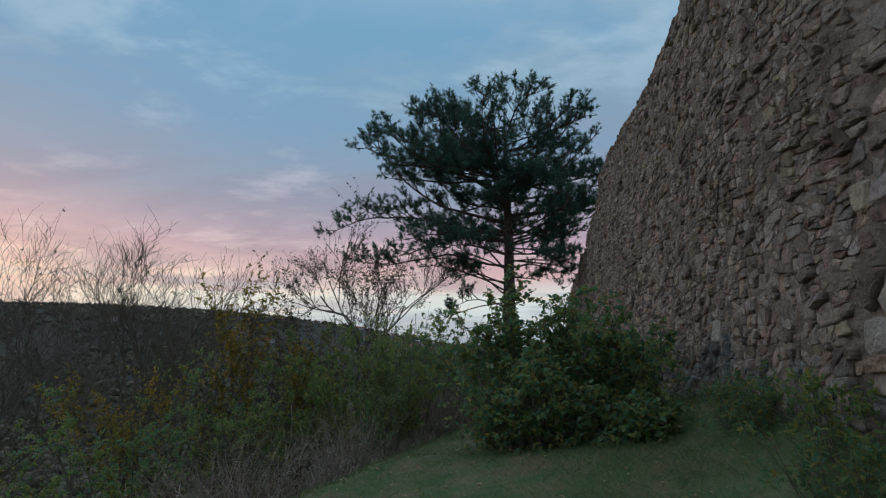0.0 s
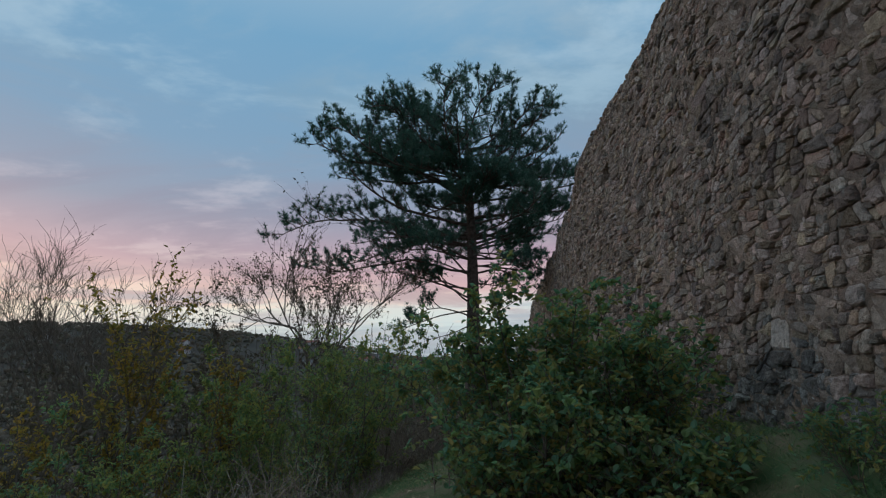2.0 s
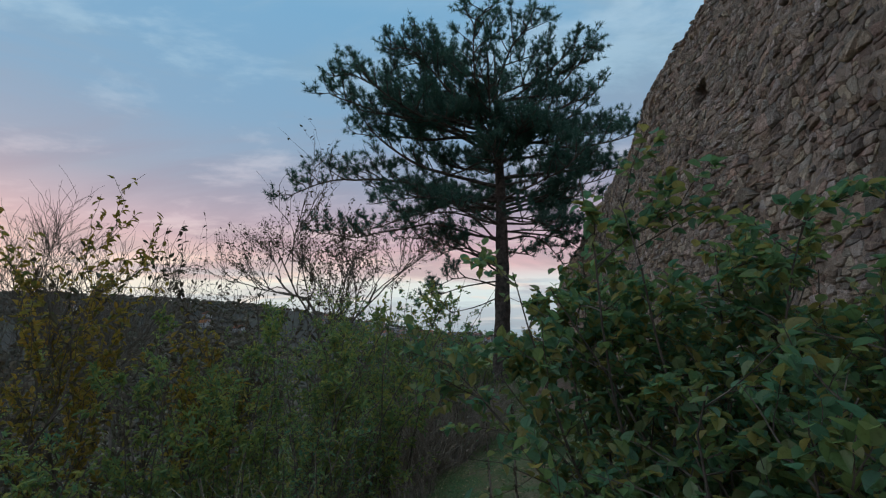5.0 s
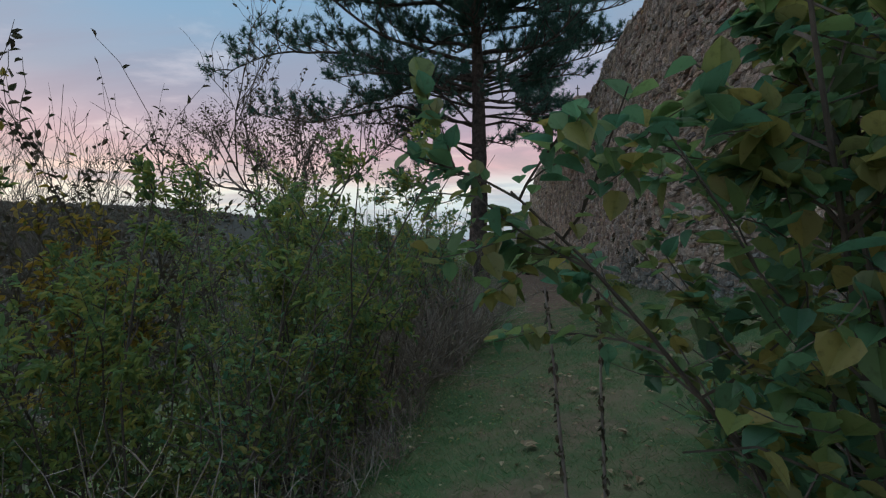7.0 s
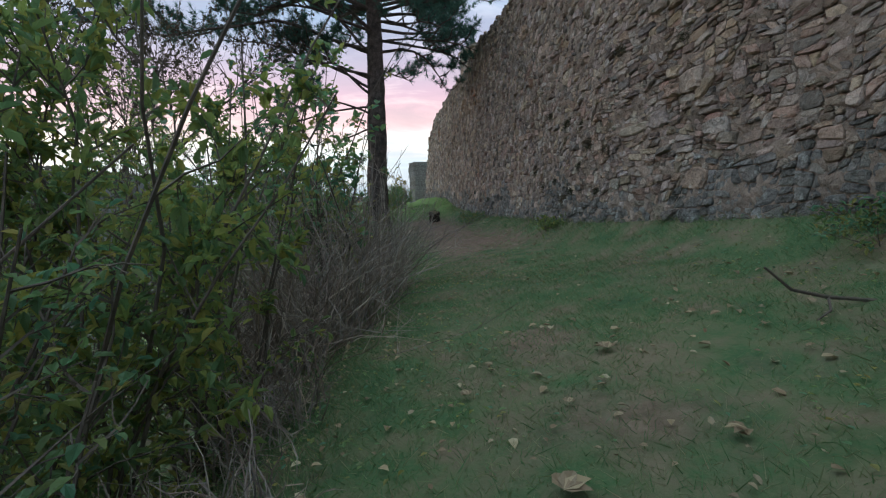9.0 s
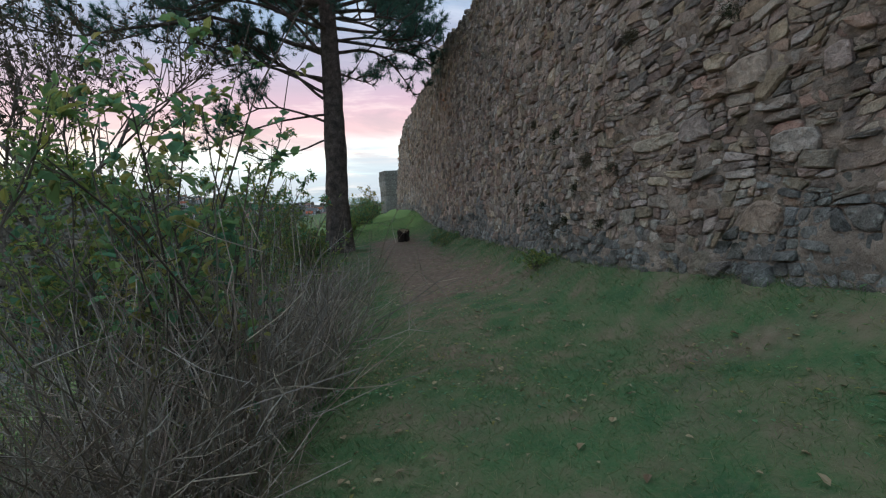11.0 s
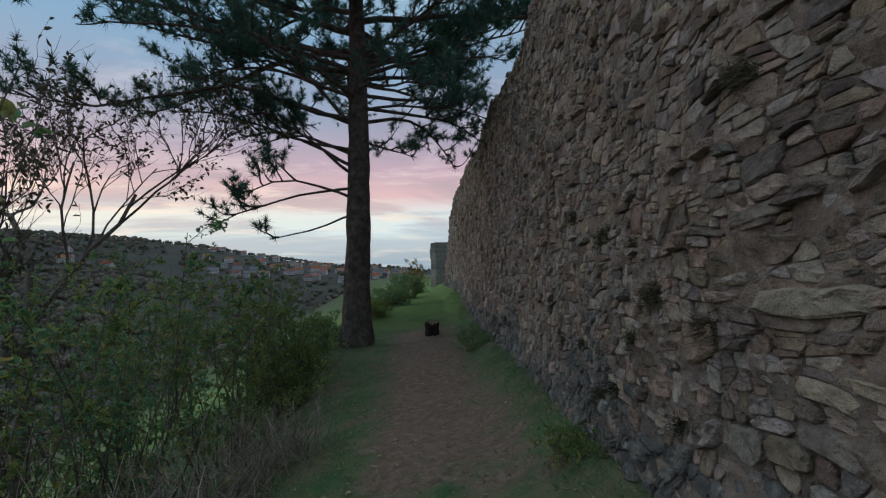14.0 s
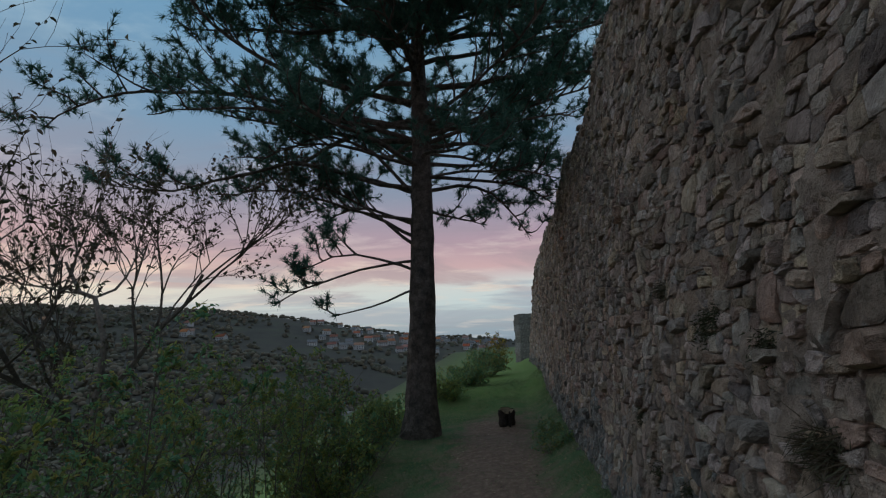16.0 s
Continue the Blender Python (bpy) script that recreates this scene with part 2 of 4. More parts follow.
HAZEL = leafy("broad_leaves", [(0.10, 0.225, 0.14), (0.14, 0.28, 0.155), (0.18, 0.30, 0.12), (0.22, 0.30, 0.105), (0.36, 0.30, 0.09), (0.15, 0.27, 0.155)], 0.38, 0.6, 0.3)
WILLOW = leafy("narrow_leaves", [(0.12, 0.21, 0.10), (0.18, 0.27, 0.105), (0.26, 0.32, 0.09), (0.36, 0.34, 0.09)], 0.45, 0.6, 0.3)
YELLOW = leafy("yellow_leaves", [(0.19, 0.18, 0.04), (0.34, 0.26, 0.045), (0.40, 0.26, 0.05), (0.11, 0.15, 0.04)], 0.55, 0.5, 0.3)
RUSSET = leafy("withered_leaves", [(0.085, 0.064, 0.044), (0.12, 0.092, 0.058), (0.08, 0.085, 0.044), (0.06, 0.05, 0.038)], 0.7, 0.3)
STRAW = surface("dry_stalks", [(0.3, (0.14, 0.112, 0.096)), (0.5, (0.25, 0.205, 0.172)), (0.7, (0.40, 0.34, 0.28))], 3.0, 0.9, bump=0.2, vary=0.6, island=True)
BLADE = leafy("grass_blades", [(0.075, 0.165, 0.068), (0.12, 0.225, 0.09), (0.19, 0.23, 0.10), (0.38, 0.33, 0.21)], 0.6, 0.6, 0.45)
FALLEN = leafy("fallen_leaves", [(0.22, 0.15, 0.09), (0.38, 0.30, 0.18), (0.16, 0.10, 0.06), (0.46, 0.40, 0.26)], 0.7, 0.1)
CUTWOOD = surface("weathered_end_grain", [(0.3, (0.10, 0.07, 0.045)), (0.6, (0.22, 0.16, 0.10))], 12.0, 0.9, bump=0.5)
CHAR = surface("dark_log_bark", [(0.3, (0.012, 0.010, 0.009)), (0.6, (0.04, 0.03, 0.024))], 8.0, 0.95, bump=1.0)
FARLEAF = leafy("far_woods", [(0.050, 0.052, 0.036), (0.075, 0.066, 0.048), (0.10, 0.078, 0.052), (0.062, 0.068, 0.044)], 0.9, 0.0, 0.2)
PLASTER = surface("house_plaster", [(0.3, (0.28, 0.28, 0.28)), (0.7, (0.48, 0.475, 0.47))], 0.6, 0.9, bump=0.1, vary=0.35)
ROOF = surface("roof_tiles", [(0.3, (0.16, 0.075, 0.05)), (0.7, (0.27, 0.13, 0.085))], 1.2, 0.85, bump=0.4, vary=0.7)
PANE = surface("dark_window_glass", [(0.3, (0.02, 0.025, 0.03)), (0.7, (0.05, 0.055, 0.06))], 0.5, 0.15, bump=0)
TREAT = surface("iron", [(0.3, (0.03, 0.03, 0.03)), (0.7, (0.06, 0.055, 0.05))], 8.0, 0.6, bump=0.1, metal=0.6)


# ---- geometry helpers ----
class Geo:
    """Collects vertices and faces for one mesh."""

    def __init__(self):
        self.v, self.loops, self.sizes, self.n = [], [], [], 0

    def put(self, verts, faces):
        verts = np.asarray(verts, float)
        self.v.append(verts)
        if isinstance(faces, np.ndarray):
            self.loops.append(faces.reshape(-1) + self.n)
            self.sizes.append(np.full(len(faces), faces.shape[1]))
        else:
            self.loops.append(np.array([i for f in faces for i in f], int) + self.n)
            self.sizes.append(np.array([len(f) for f in faces], int))
        self.n += len(verts)

    def tube(self, pts, radii, sides=6, jag=0.0):
        pts = np.asarray(pts, float)
        n = len(pts)
        d = np.gradient(pts, axis=0)
        d /= np.linalg.norm(d, axis=1)[:, None] + 1e-9
        ref = np.array([0.31, 0.17, 1.0]) if abs(d[0][2]) < 0.8 else np.array([1.0, 0.2, 0.1])
        a = np.cross(d, ref)
        a /= np.linalg.norm(a, axis=1)[:, None] + 1e-9
        b = np.cross(d, a)
        ang = np.arange(sides) * 2 * math.pi / sides
        ring = np.cos(ang)[None, :, None] * a[:, None] + np.sin(ang)[None, :, None] * b[:, None]
        r = np.asarray(radii, float)[:, None, None]
        if jag:
            r = r * (1 + jag * (np.random.rand(n, sides, 1) - 0.5))
        v = (pts[:, None] + ring * r).reshape(-1, 3)
        i, j = np.meshgrid(np.arange(n - 1), np.arange(sides), indexing="ij")
        k = (j + 1) % sides
        self.put(v, np.stack([i * sides + j, i * sides + k, (i + 1) * sides + k, (i + 1) * sides + j], -1).reshape(-1, 4))
        self.put(v[-sides:], [tuple(range(sides))])

    def leaves(self, pos, way, length, width, fold=0.25, flat=0.5, rounded=False):
        """Ovate leaves, folded along the midrib."""
        pos, way = np.asarray(pos, float), np.asarray(way, float)
        n = len(pos)
        if not n:
            return
        way = way / (np.linalg.norm(way, axis=1)[:, None] + 1e-9)
        up = np.random.normal(size=(n, 3)) * (1 - flat) + np.array([0, 0, 1.0]) * flat * 1.6
        side = np.cross(way, up)
        side /= np.linalg.norm(side, axis=1)[:, None] + 1e-9
        nor = np.cross(side, way)
        L, W = np.asarray(length)[:, None], np.asarray(width)[:, None]
        droop = -nor * L * 0.12
        if rounded:
            def rim(f, w, k, sgn):
                return pos + way * L * f + side * W * w * sgn + nor * W * fold * k + droop * f * f
            v = np.stack([pos, rim(0.10, 0.30, 0.8, 1), rim(0.34, 0.50, 1.0, 1), rim(0.62, 0.42, 0.9, 1), rim(0.86, 0.18, 0.5, 1), pos + way * L + droop,
                          rim(0.86, 0.18, 0.5, -1), rim(0.62, 0.42, 0.9, -1), rim(0.34, 0.50, 1.0, -1), rim(0.10, 0.30, 0.8, -1)], axis=1)
            k = 10 * np.arange(n)[:, None]
            self.put(v.reshape(-1, 3), np.concatenate([k + np.array([[0, 1, 2, 3, 4, 5]]), k + np.array([[0, 5, 6, 7, 8, 9]])]))
            return
        v = np.stack([pos, pos + way * L * 0.28 + side * W * 0.48 + nor * W * fold, pos + way * L * 0.66 + side * W * 0.36 + nor * W * fold, pos + way * L + droop,
                      pos + way * L * 0.66 - side * W * 0.36 + nor * W * fold, pos + way * L * 0.28 - side * W * 0.48 + nor * W * fold], axis=1)
        k = 6 * np.arange(n)[:, None]
        self.put(v.reshape(-1, 3), np.concatenate([k + np.array([[0, 1, 2, 3]]), k + np.array([[0, 3, 4, 5]])]))

    def blades(self, pos, tip, width):
        """Thin triangles from pos to tip."""
        pos, tip = np.asarray(pos, float), np.asarray(tip, float)
        n = len(pos)
        side = np.cross(tip - pos, np.random.normal(size=(n, 3)))
        side /= np.linalg.norm(side, axis=1)[:, None] + 1e-9
        w = np.asarray(width).reshape(-1, 1)
        v = np.stack([pos - side * w / 2, pos + side * w / 2, tip], axis=1).reshape(-1, 3)
        self.put(v, 3 * np.arange(n)[:, None] + np.arange(3)[None])

    def box(self, x0, y0, z0, x1, y1, z1):
        v = [(x, y, z) for z in (z0, z1) for y in (y0, y1) for x in (x0, x1)]
        self.put(v, [(0, 2, 3, 1), (4, 5, 7, 6), (0, 1, 5, 4), (2, 6, 7, 3), (0, 4, 6, 2), (1, 3, 7, 5)])

    def mesh(self, name, material, smooth=False):
        me = bpy.data.meshes.new(name)
        v, loops, sizes = np.concatenate(self.v), np.concatenate(self.loops), np.concatenate(self.sizes)
        me.vertices.add(len(v))
        me.vertices.foreach_set("co", v.reshape(-1))
        me.loops.add(len(loops))
        me.loops.foreach_set("vertex_index", loops)
        me.polygons.add(len(sizes))
        me.polygons.foreach_set("loop_start", np.concatenate([[0], np.cumsum(sizes)[:-1]]))
        me.polygons.foreach_set("use_smooth", np.zeros(len(sizes), bool))
        me.update(calc_edges=True)
        me.materials.append(material)
        if smooth:
            me.polygons.foreach_set("use_smooth", [True] * len(me.polygons))
        me.update()
        return me


def part(name, geo, material, parent, label="", smooth=False):
    ob = new(name, geo.mesh(name, material, smooth))
    ob.parent = parent
    if label:
        ob["label"] = label
    return ob


def thing(name, at, label, category, group="", kind=""):
    ob = new(name)
    ob.empty_display_size = 0.2
    ob.location = at
    return tagged(ob, label, category, group, kind)


# ---- the lie of the land ----
def smooth(a, b, v):
    t = np.clip((np.asarray(v, float) - a) / (b - a), 0, 1)
    return t * t * (3 - 2 * t)


WALL_LINE = [(-14, 0.5), (0, 2.7), (6, 3.75), (8, 4.05), (11.3, 4.5), (13.7, 4.67), (16.4, 4.87), (17.1, 5.05), (18.5, 5.4), (19.3, 5.6), (25, 6.9), (35, 9.0), (47, 11.4), (80, 18.0)]
WALL_FOOT = [(-14, 0.6), (0, 0.75), (5, 0.85), (7, 0.9), (9, 0.75), (11, 0.58), (13, 0.42), (14.5, 0.33), (16.5, 0.2), (19.5, 0.1), (25, 0.0), (29, 0.0), (32, 0.15), (36, 0.6), (40, 0.7), (47, 0.6), (80, 0.4)]
WALL_TOP = [(-14, 8.0), (2, 8.5), (8.7, 8.4), (11.5, 8.25), (13.5, 7.9), (15.5, 7.7), (17.6, 7.45), (21, 7.1), (25, 7.05), (29, 7.0), (34, 6.75), (39, 6.45), (43, 6.3), (45, 5.9), (47.2, 5.2)]
EDGE_LINE = [(-14, -2.8), (0, -2.2), (6, -1.8), (9, -1.0), (12.3, -0.1), (14, 0.5), (17.7, 1.7), (21.5, 2.4), (29, 2.9), (36, 5.0), (47, 8.0), (80, 13.0)]
RIDGE = [(-180, 2.5), (-90, 3.0), (-55, 3.7), (-42, 3.9), (-34, 4.05), (-27, 4.0), (-19, 3.55), (-12, 2.75), (-6, 1.7), (-1.5, 1.05), (1, 0.6), (4, 0.3), (6.5, 0.42), (9, 0.05), (12, -0.35), (20, -0.2), (60, 1.5), (180, 2.5)]


def along(table, y):
    return np.interp(y, [p[0] for p in table], [p[1] for p in table])


def ground_z(x, y):
    x, y = np.asarray(x, float), np.asarray(y, float)
    d = along(WALL_LINE, y) - x
    slope = 0.15 - 0.08 * smooth(22, 30, y)
    e = np.maximum(0, along(EDGE_LINE, y) - x)
    z = along(WALL_FOOT, y) - 0.33 * smooth(0, 0.9, d) - slope * np.clip(d, 0, 12) - 0.5 * e + 0.35 * (1 - np.exp(-e / 0.7)) * 0.5
    z = z + 0.05 * np.sin(x * 1.9 + 0.7 * y) * np.sin(y * 1.3) * smooth(0.2, 1.5, d)
    z = np.where(d < 0, along(WALL_FOOT, y) + 0.02 * np.minimum(-d, 100), z)
    r = np.hypot(x, y)
    az = np.degrees(np.arctan2(x, y))
    top = 1400 * np.tan(np.radians(along(RIDGE, az))) + 2
    hill = -62 + (top + 62) * smooth(260, 1400, r) + 9 * np.sin(x * 0.011 + 1) * np.sin(y * 0.009) * smooth(200, 500, r) * (1 - smooth(900, 1350, r))
    near = np.maximum(z, -62)
    far = smooth(110, 330, r)
    z = near * (1 - far) + hill * far
    return z - 25 * smooth(1420, 2600, r)


def at_ground(x, y, dz=0.0):
    return (x, y, float(ground_z(x, y)) + dz)


def build_ground():
    def axis(lo, hi, step, end):
        v = list(np.arange(lo, hi + 1e-6, step))
        s, a = step, lo
        left = []
        while a > -end:
            s *= 1.17
            a -= s
            left.append(a)
        s, a = step, hi
        while a < end:
            s *= 1.17
            a += s
            v.append(a)
        return np.array(left[::-1] + v)
    xs, ys = axis(-7, 11, 0.28, 4200), axis(-4, 46, 0.33, 4200)
    X, Y = np.meshgrid(xs, ys)
    Z = ground_z(X, Y)
    g = Geo()
    nx, ny = len(xs), len(ys)
    g.put(np.stack([X, Y, Z], -1).reshape(-1, 3), [(j * nx + i, j * nx + i + 1, (j + 1) * nx + i + 1, (j + 1) * nx + i) for j in range(ny - 1) for i in range(nx - 1)])
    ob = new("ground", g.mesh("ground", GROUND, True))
    tagged(ob, "grassy hillside with trodden earth beside the wall, falling to a wooded valley", "ground", kind="structure")


build_ground()


# ---- the ruined wall ----
def warp(u, v):
    """Lets the courses wander."""
    a = 0.05 * np.sin(u * 3.1 + 2.0 * np.sin(v * 2.3)) + 0.02 * np.sin(u * 7.9 + v * 9.0)
    b = 0.06 * np.sin(v * 1.3 + 1.6 * np.sin(u * 0.8)) + 0.022 * np.sin(u * 4.1 - v * 3.0) + 0.012 * np.sin(u * 9.0 + 4.3 * v)
    return u + a, v + b


def wall_point(u, v, d):
    """u along the wall (its y), v height above the foot, d out of the face."""
    u, v, d = np.asarray(u, float), np.asarray(v, float), np.asarray(d, float)
    bx = along(WALL_LINE, u)
    tx = (along(WALL_LINE, u + 0.4) - along(WALL_LINE, u - 0.4)) / 0.8
    swell = 0.07 * np.sin(u * 0.9 + v * 0.5) * np.sin(v * 1.1 + 0.4) + 0.04 * np.sin(u * 2.3 + 1.0) * np.sin(v * 2.1)
    x = bx + 0.09 * v - 0.10 * np.exp(-np.maximum(v, 0) / 0.5) + swell
    n = np.hypot(1, tx)
    return np.stack([x - d / n, u + d * tx / n, along(WALL_FOOT, u) + v + 0 * d], -1)


WALL_LO, WALL_HI = -3.0, 47.0
HOLE = (13.7, 5.85)


def wall_rise(u):
    return along(WALL_TOP, u) - along(WALL_FOOT, u)


def build_wall():
    wall = thing("wall_east", (0, 0, 0), "tall ruined castle wall of brown rubble stone and crumbling mortar", "wall", kind="structure")
    us = np.concatenate([np.arange(WALL_LO, 4, 0.14), np.arange(4, 20.5, 0.06), np.arange(20.5, WALL_HI + 0.01, 0.12)])
    nv = 120
    g = Geo()
    rows = []
    rng = np.random.RandomState(5)
    for u in us:
        H = wall_rise(u) - 0.12 + 0.10 * math.sin(u * 3.1) + 0.05 * math.sin(u * 9.7) + 0.05 * rng.rand()
        v = np.linspace(-0.6, H, nv)
        hole = np.maximum(np.abs(u - HOLE[0]) * 0.95, np.abs(v - HOLE[1])) < 0.24
        rough = 0.022 * np.sin(u * 7.3 + 3 * np.sin(v * 4.1)) * np.sin(v * 8.9 + 2 * np.sin(u * 3.7)) + 0.034 * (rng.rand(nv) - 0.5)
        face = wall_point(np.full(nv, u), v, np.where(hole, -0.7, 0.002 + 1.2 * rough))
        back = face[[0, nv // 2, nv - 1]][::-1] + np.array([1.5, 0, 0])
        rows.append(np.concatenate([face, back]))
    n = nv + 3
    f = []
    for i in range(len(us) - 1):
        for j in range(n):
            k = (j + 1) % n
            f.append((i * n + j, i * n + k, (i + 1) * n + k, (i + 1) * n + j))
    f.append(tuple(range(n))[::-1])
    f.append(tuple((len(us) - 1) * n + j for j in range(n)))
    g.put(np.concatenate(rows), f)
    part("core", g, MORTAR, wall, "crumbling mortar core")
    return wall


# larger stones that stand out: along the wall, height, width, tallness, how far proud
FEATURES = [
    (15.93, 1.33, 0.60, 0.17, 0.045), (15.41, 1.34, 0.46, 0.24, 0.05), (14.80, 1.74, 0.40, 0.34, 0.05), (16.0, 1.88, 0.34, 0.09, 0.05), (15.05, 1.67, 0.28, 0.23, 0.04), (15.12, 0.16, 0.30, 0.20, 0.01),
    (14.55, 0.5, 0.4, 0.28, 0.04), (14.3, 1.1, 0.5, 0.2, 0.05)]


def cut(poly, cx, cy, nx, ny):
    """Parts a convex outline in two along a line."""
    left, right = [], []
    for (x0, y0), (x1, y1) in zip(poly, poly[1:] + poly[:1]):
        d0, d1 = (x0 - cx) * nx + (y0 - cy) * ny, (x1 - cx) * nx + (y1 - cy) * ny
        (left if d0 < 0 else right).append((x0, y0))
        if d0 * d1 < 0:
            f = d0 / (d0 - d1)
            q = (x0 + (x1 - x0) * f, y0 + (y1 - y0) * f)
            left.append(q)
            right.append(q)
    return left, right


def area_of(poly):
    return abs(sum(x0 * y1 - x1 * y0 for (x0, y0), (x1, y1) in zip(poly, poly[1:] + poly[:1]))) / 2


def stone_cells(lo, hi, size, rng, top):
    """Uneven rubble: blocks in rough courses, broken again and again along slanting joints into stones."""
    row, v = 0, -0.4
    while v < 9.2:
        h = rng.uniform(3.0, 4.6) * size
        u = lo - (row % 2) * size * 2.2 - size * rng.rand()
        while u < hi:
            w = rng.uniform(3.6, 6.2) * size
            slab = 2.1 if 12.2 < u < 16.2 and v > 0.5 else 1.3
            stack = [[(u / slab, v), ((u + w) / slab, v), ((u + w) / slab, v + h), (u / slab, v + h)]]
            while stack:
                p = stack.pop()
                xs, ys = [q[0] for q in p], [q[1] for q in p]
                wide, tall = max(xs) - min(xs), max(ys) - min(ys)
                if area_of(p) * slab < size * size * math.exp(rng.normal() * 0.62 + 0.15) or min(wide, tall) < 0.03:
                    mu, mv = sum(xs) / len(xs) * slab, sum(ys) / len(ys)
                    hole = max(abs(mu - HOLE[0]), abs(mv - HOLE[1])) < 0.25
                    under = any(abs(mu - f[0]) < f[2] * 0.46 and abs(mv - f[1]) < f[3] * 0.46 for f in FEATURES)
                    if len(p) > 2 and lo < mu < hi and mv < top(mu) + 0.08 * rng.rand() - 0.02 and not hole and not under:
                        yield mu, mv, [(x * slab, y) for x, y in p]
                    continue
                ang = rng.normal() * 0.26 + (0 if wide > tall * rng.uniform(0.8, 1.25) else math.pi / 2)
                cx, cy = sum(xs) / len(xs) + rng.normal() * 0.10 * wide, sum(ys) / len(ys) + rng.normal() * 0.10 * tall
                stack += [q for q in cut(p, cx, cy, math.cos(ang), math.sin(ang)) if len(q) > 2]
            u += w
        v += h
        row += 1


SIDES = 10


def outline(poly, rng):
    """The stone's outline as evenly spread points with its corners worn."""
    P = np.array(poly)
    Q = np.concatenate([P, P[:1]])
    s = np.concatenate([[0], np.cumsum(np.hypot(*np.diff(Q, axis=0).T))])
    k = (np.arange(SIDES) + rng.rand()) / SIDES * s[-1] % s[-1]
    R = np.stack([np.interp(k, s, Q[:, 0]), np.interp(k, s, Q[:, 1])], -1)
    return 0.90 * R + 0.05 * (np.roll(R, 1, 0) + np.roll(R, -1, 0))


def stone_shapes(outlines, rng, extra=0.0):
    """Vertices and faces of many stones at once: worn blocks bedded in the face of the wall."""
    P = np.array(outlines)
    n = len(P)
    P = np.stack(warp(P[..., 0], P[..., 1]), -1)
    c = P.mean(1, keepdims=True)
    span = np.sqrt(np.prod(P.max(1) - P.min(1), axis=1))[:, None, None]
    o = P - c
    o = o * (1 - (0.006 + 0.014 * rng.rand(n, 1, 1)) / span) * (0.95 + 0.10 * rng.rand(n, SIDES, 1))
    prot = (0.001 + 0.025 * rng.rand(n, 1) + 0.05 * rng.rand(n, 1) ** 7) * np.minimum(1.3, span[:, 0] / 0.16 + 0.25) + extra
    sl = (rng.rand(n, 1, 2) - 0.5) * np.array([0.10, 0.14])
    rings = []
    for scale, rise, rough in ((1.0, -4.0, 0.0), (0.985, 0.55, 0.5), (0.80, 1.0, 0.6)):
        q = o * scale * (1 + (0.05 if 0 < rise < 1 else 0.0) * (rng.rand(n, SIDES, 1) - 0.5))
        depth = np.full((n, SIDES), -0.09) if rise < 0 else prot * (rise + rough * (rng.rand(n, SIDES) - 0.5)) + (q * sl).sum(-1)
        rings.append(wall_point((c + q)[..., 0], (c + q)[..., 1], depth))
    rings.append(wall_point(c[..., 0], c[..., 1], prot * (0.95 + 0.2 * rng.rand(n, 1))))
    i = np.arange(SIDES)
    k = (i + 1) % SIDES
    f = [(r * SIDES + a, (r + 1) * SIDES + a, (r + 1) * SIDES + b, r * SIDES + b) for r in range(2) for a, b in zip(i, k)]
    f += [(2 * SIDES + a, 3 * SIDES, 2 * SIDES + b) for a, b in zip(i, k)]
    return np.concatenate(rings, 1), f


def dress_wall(wall):
    rng = np.random.RandomState(11)
    kinds = {"rest": [], "foot": [], "single": []}
    for lo, hi, size in ((WALL_LO, 4.0, 0.26), (4.0, 12.0, 0.145), (12.0, 20.0, 0.135), (20.0, 29.0, 0.155), (29.0, 47.0, 0.20)):
        for u, v, poly in stone_cells(lo, hi, size, rng, wall_rise):
            ring = outline(poly, rng)
            if 15.9 < u < 17.6 and 0.3 < v < 2.4 and len(kinds["single"]) < 292:
                kinds["single"].append(ring)
            elif v < 0.30 + 0.45 * rng.rand() + 0.25 * math.sin(u * 1.1) + 0.2 * math.sin(u * 2.7 + 1):
                kinds["foot"].append(ring)
            else:
                kinds["rest"].append(ring)
    for name, key, mat, words in (("rubble_stones", "rest", STONE, "brown rubble stones set in mortar"), ("foot_stones", "foot", GREY, "grey lichened stones of the wall foot")):
        verts, f = stone_shapes(kinds[key], rng)
        per = verts.shape[1]
        g = Geo()
        base = per * np.arange(len(verts))[:, None, None]
        g.put(verts.reshape(-1, 3), (base + np.array([q for q in f if len(q) == 4])).reshape(-1, 4))
        g.loops.append((base + np.array([q for q in f if len(q) == 3])).reshape(-1))
        g.sizes.append(np.full(len(verts) * SIDES, 3))
        part(name, g, mat, wall, words)["kind"] = "stuff"
    singles, f = stone_shapes(kinds["single"], rng)
    singles = list(singles)
    for u, v, w, h, extra in FEATURES:
        ring = outline([(u - w / 2, v - h * 0.45), (u + w * 0.48, v - h / 2), (u + w / 2, v + h * 0.3), (u + w * 0.2, v + h / 2), (u - w * 0.46, v + h * 0.42)], rng)
        singles.append(stone_shapes([ring], rng, extra)[0][0])
    for verts in singles:
        c = verts.mean(0)
        g = Geo()
        g.put(verts - c, f)
        part("stone", g, STONE_ONE, wall).location = c


WALL = build_wall()


# ---- plants ----
def unit(v):
    v = np.asarray(v, float)
    return v / (np.linalg.norm(v) + 1e-9)


def bend(p, d, length, steps, rng, lift=0.0, wander=0.15):
    """A wandering line from p along d."""
    pts = [np.asarray(p, float)]
    d = unit(d)
    for _ in range(steps):
        d = unit(d + rng.normal(size=3) * wander + np.array([0, 0, lift]))
        pts.append(pts[-1] + d * length / steps)
    return np.array(pts)


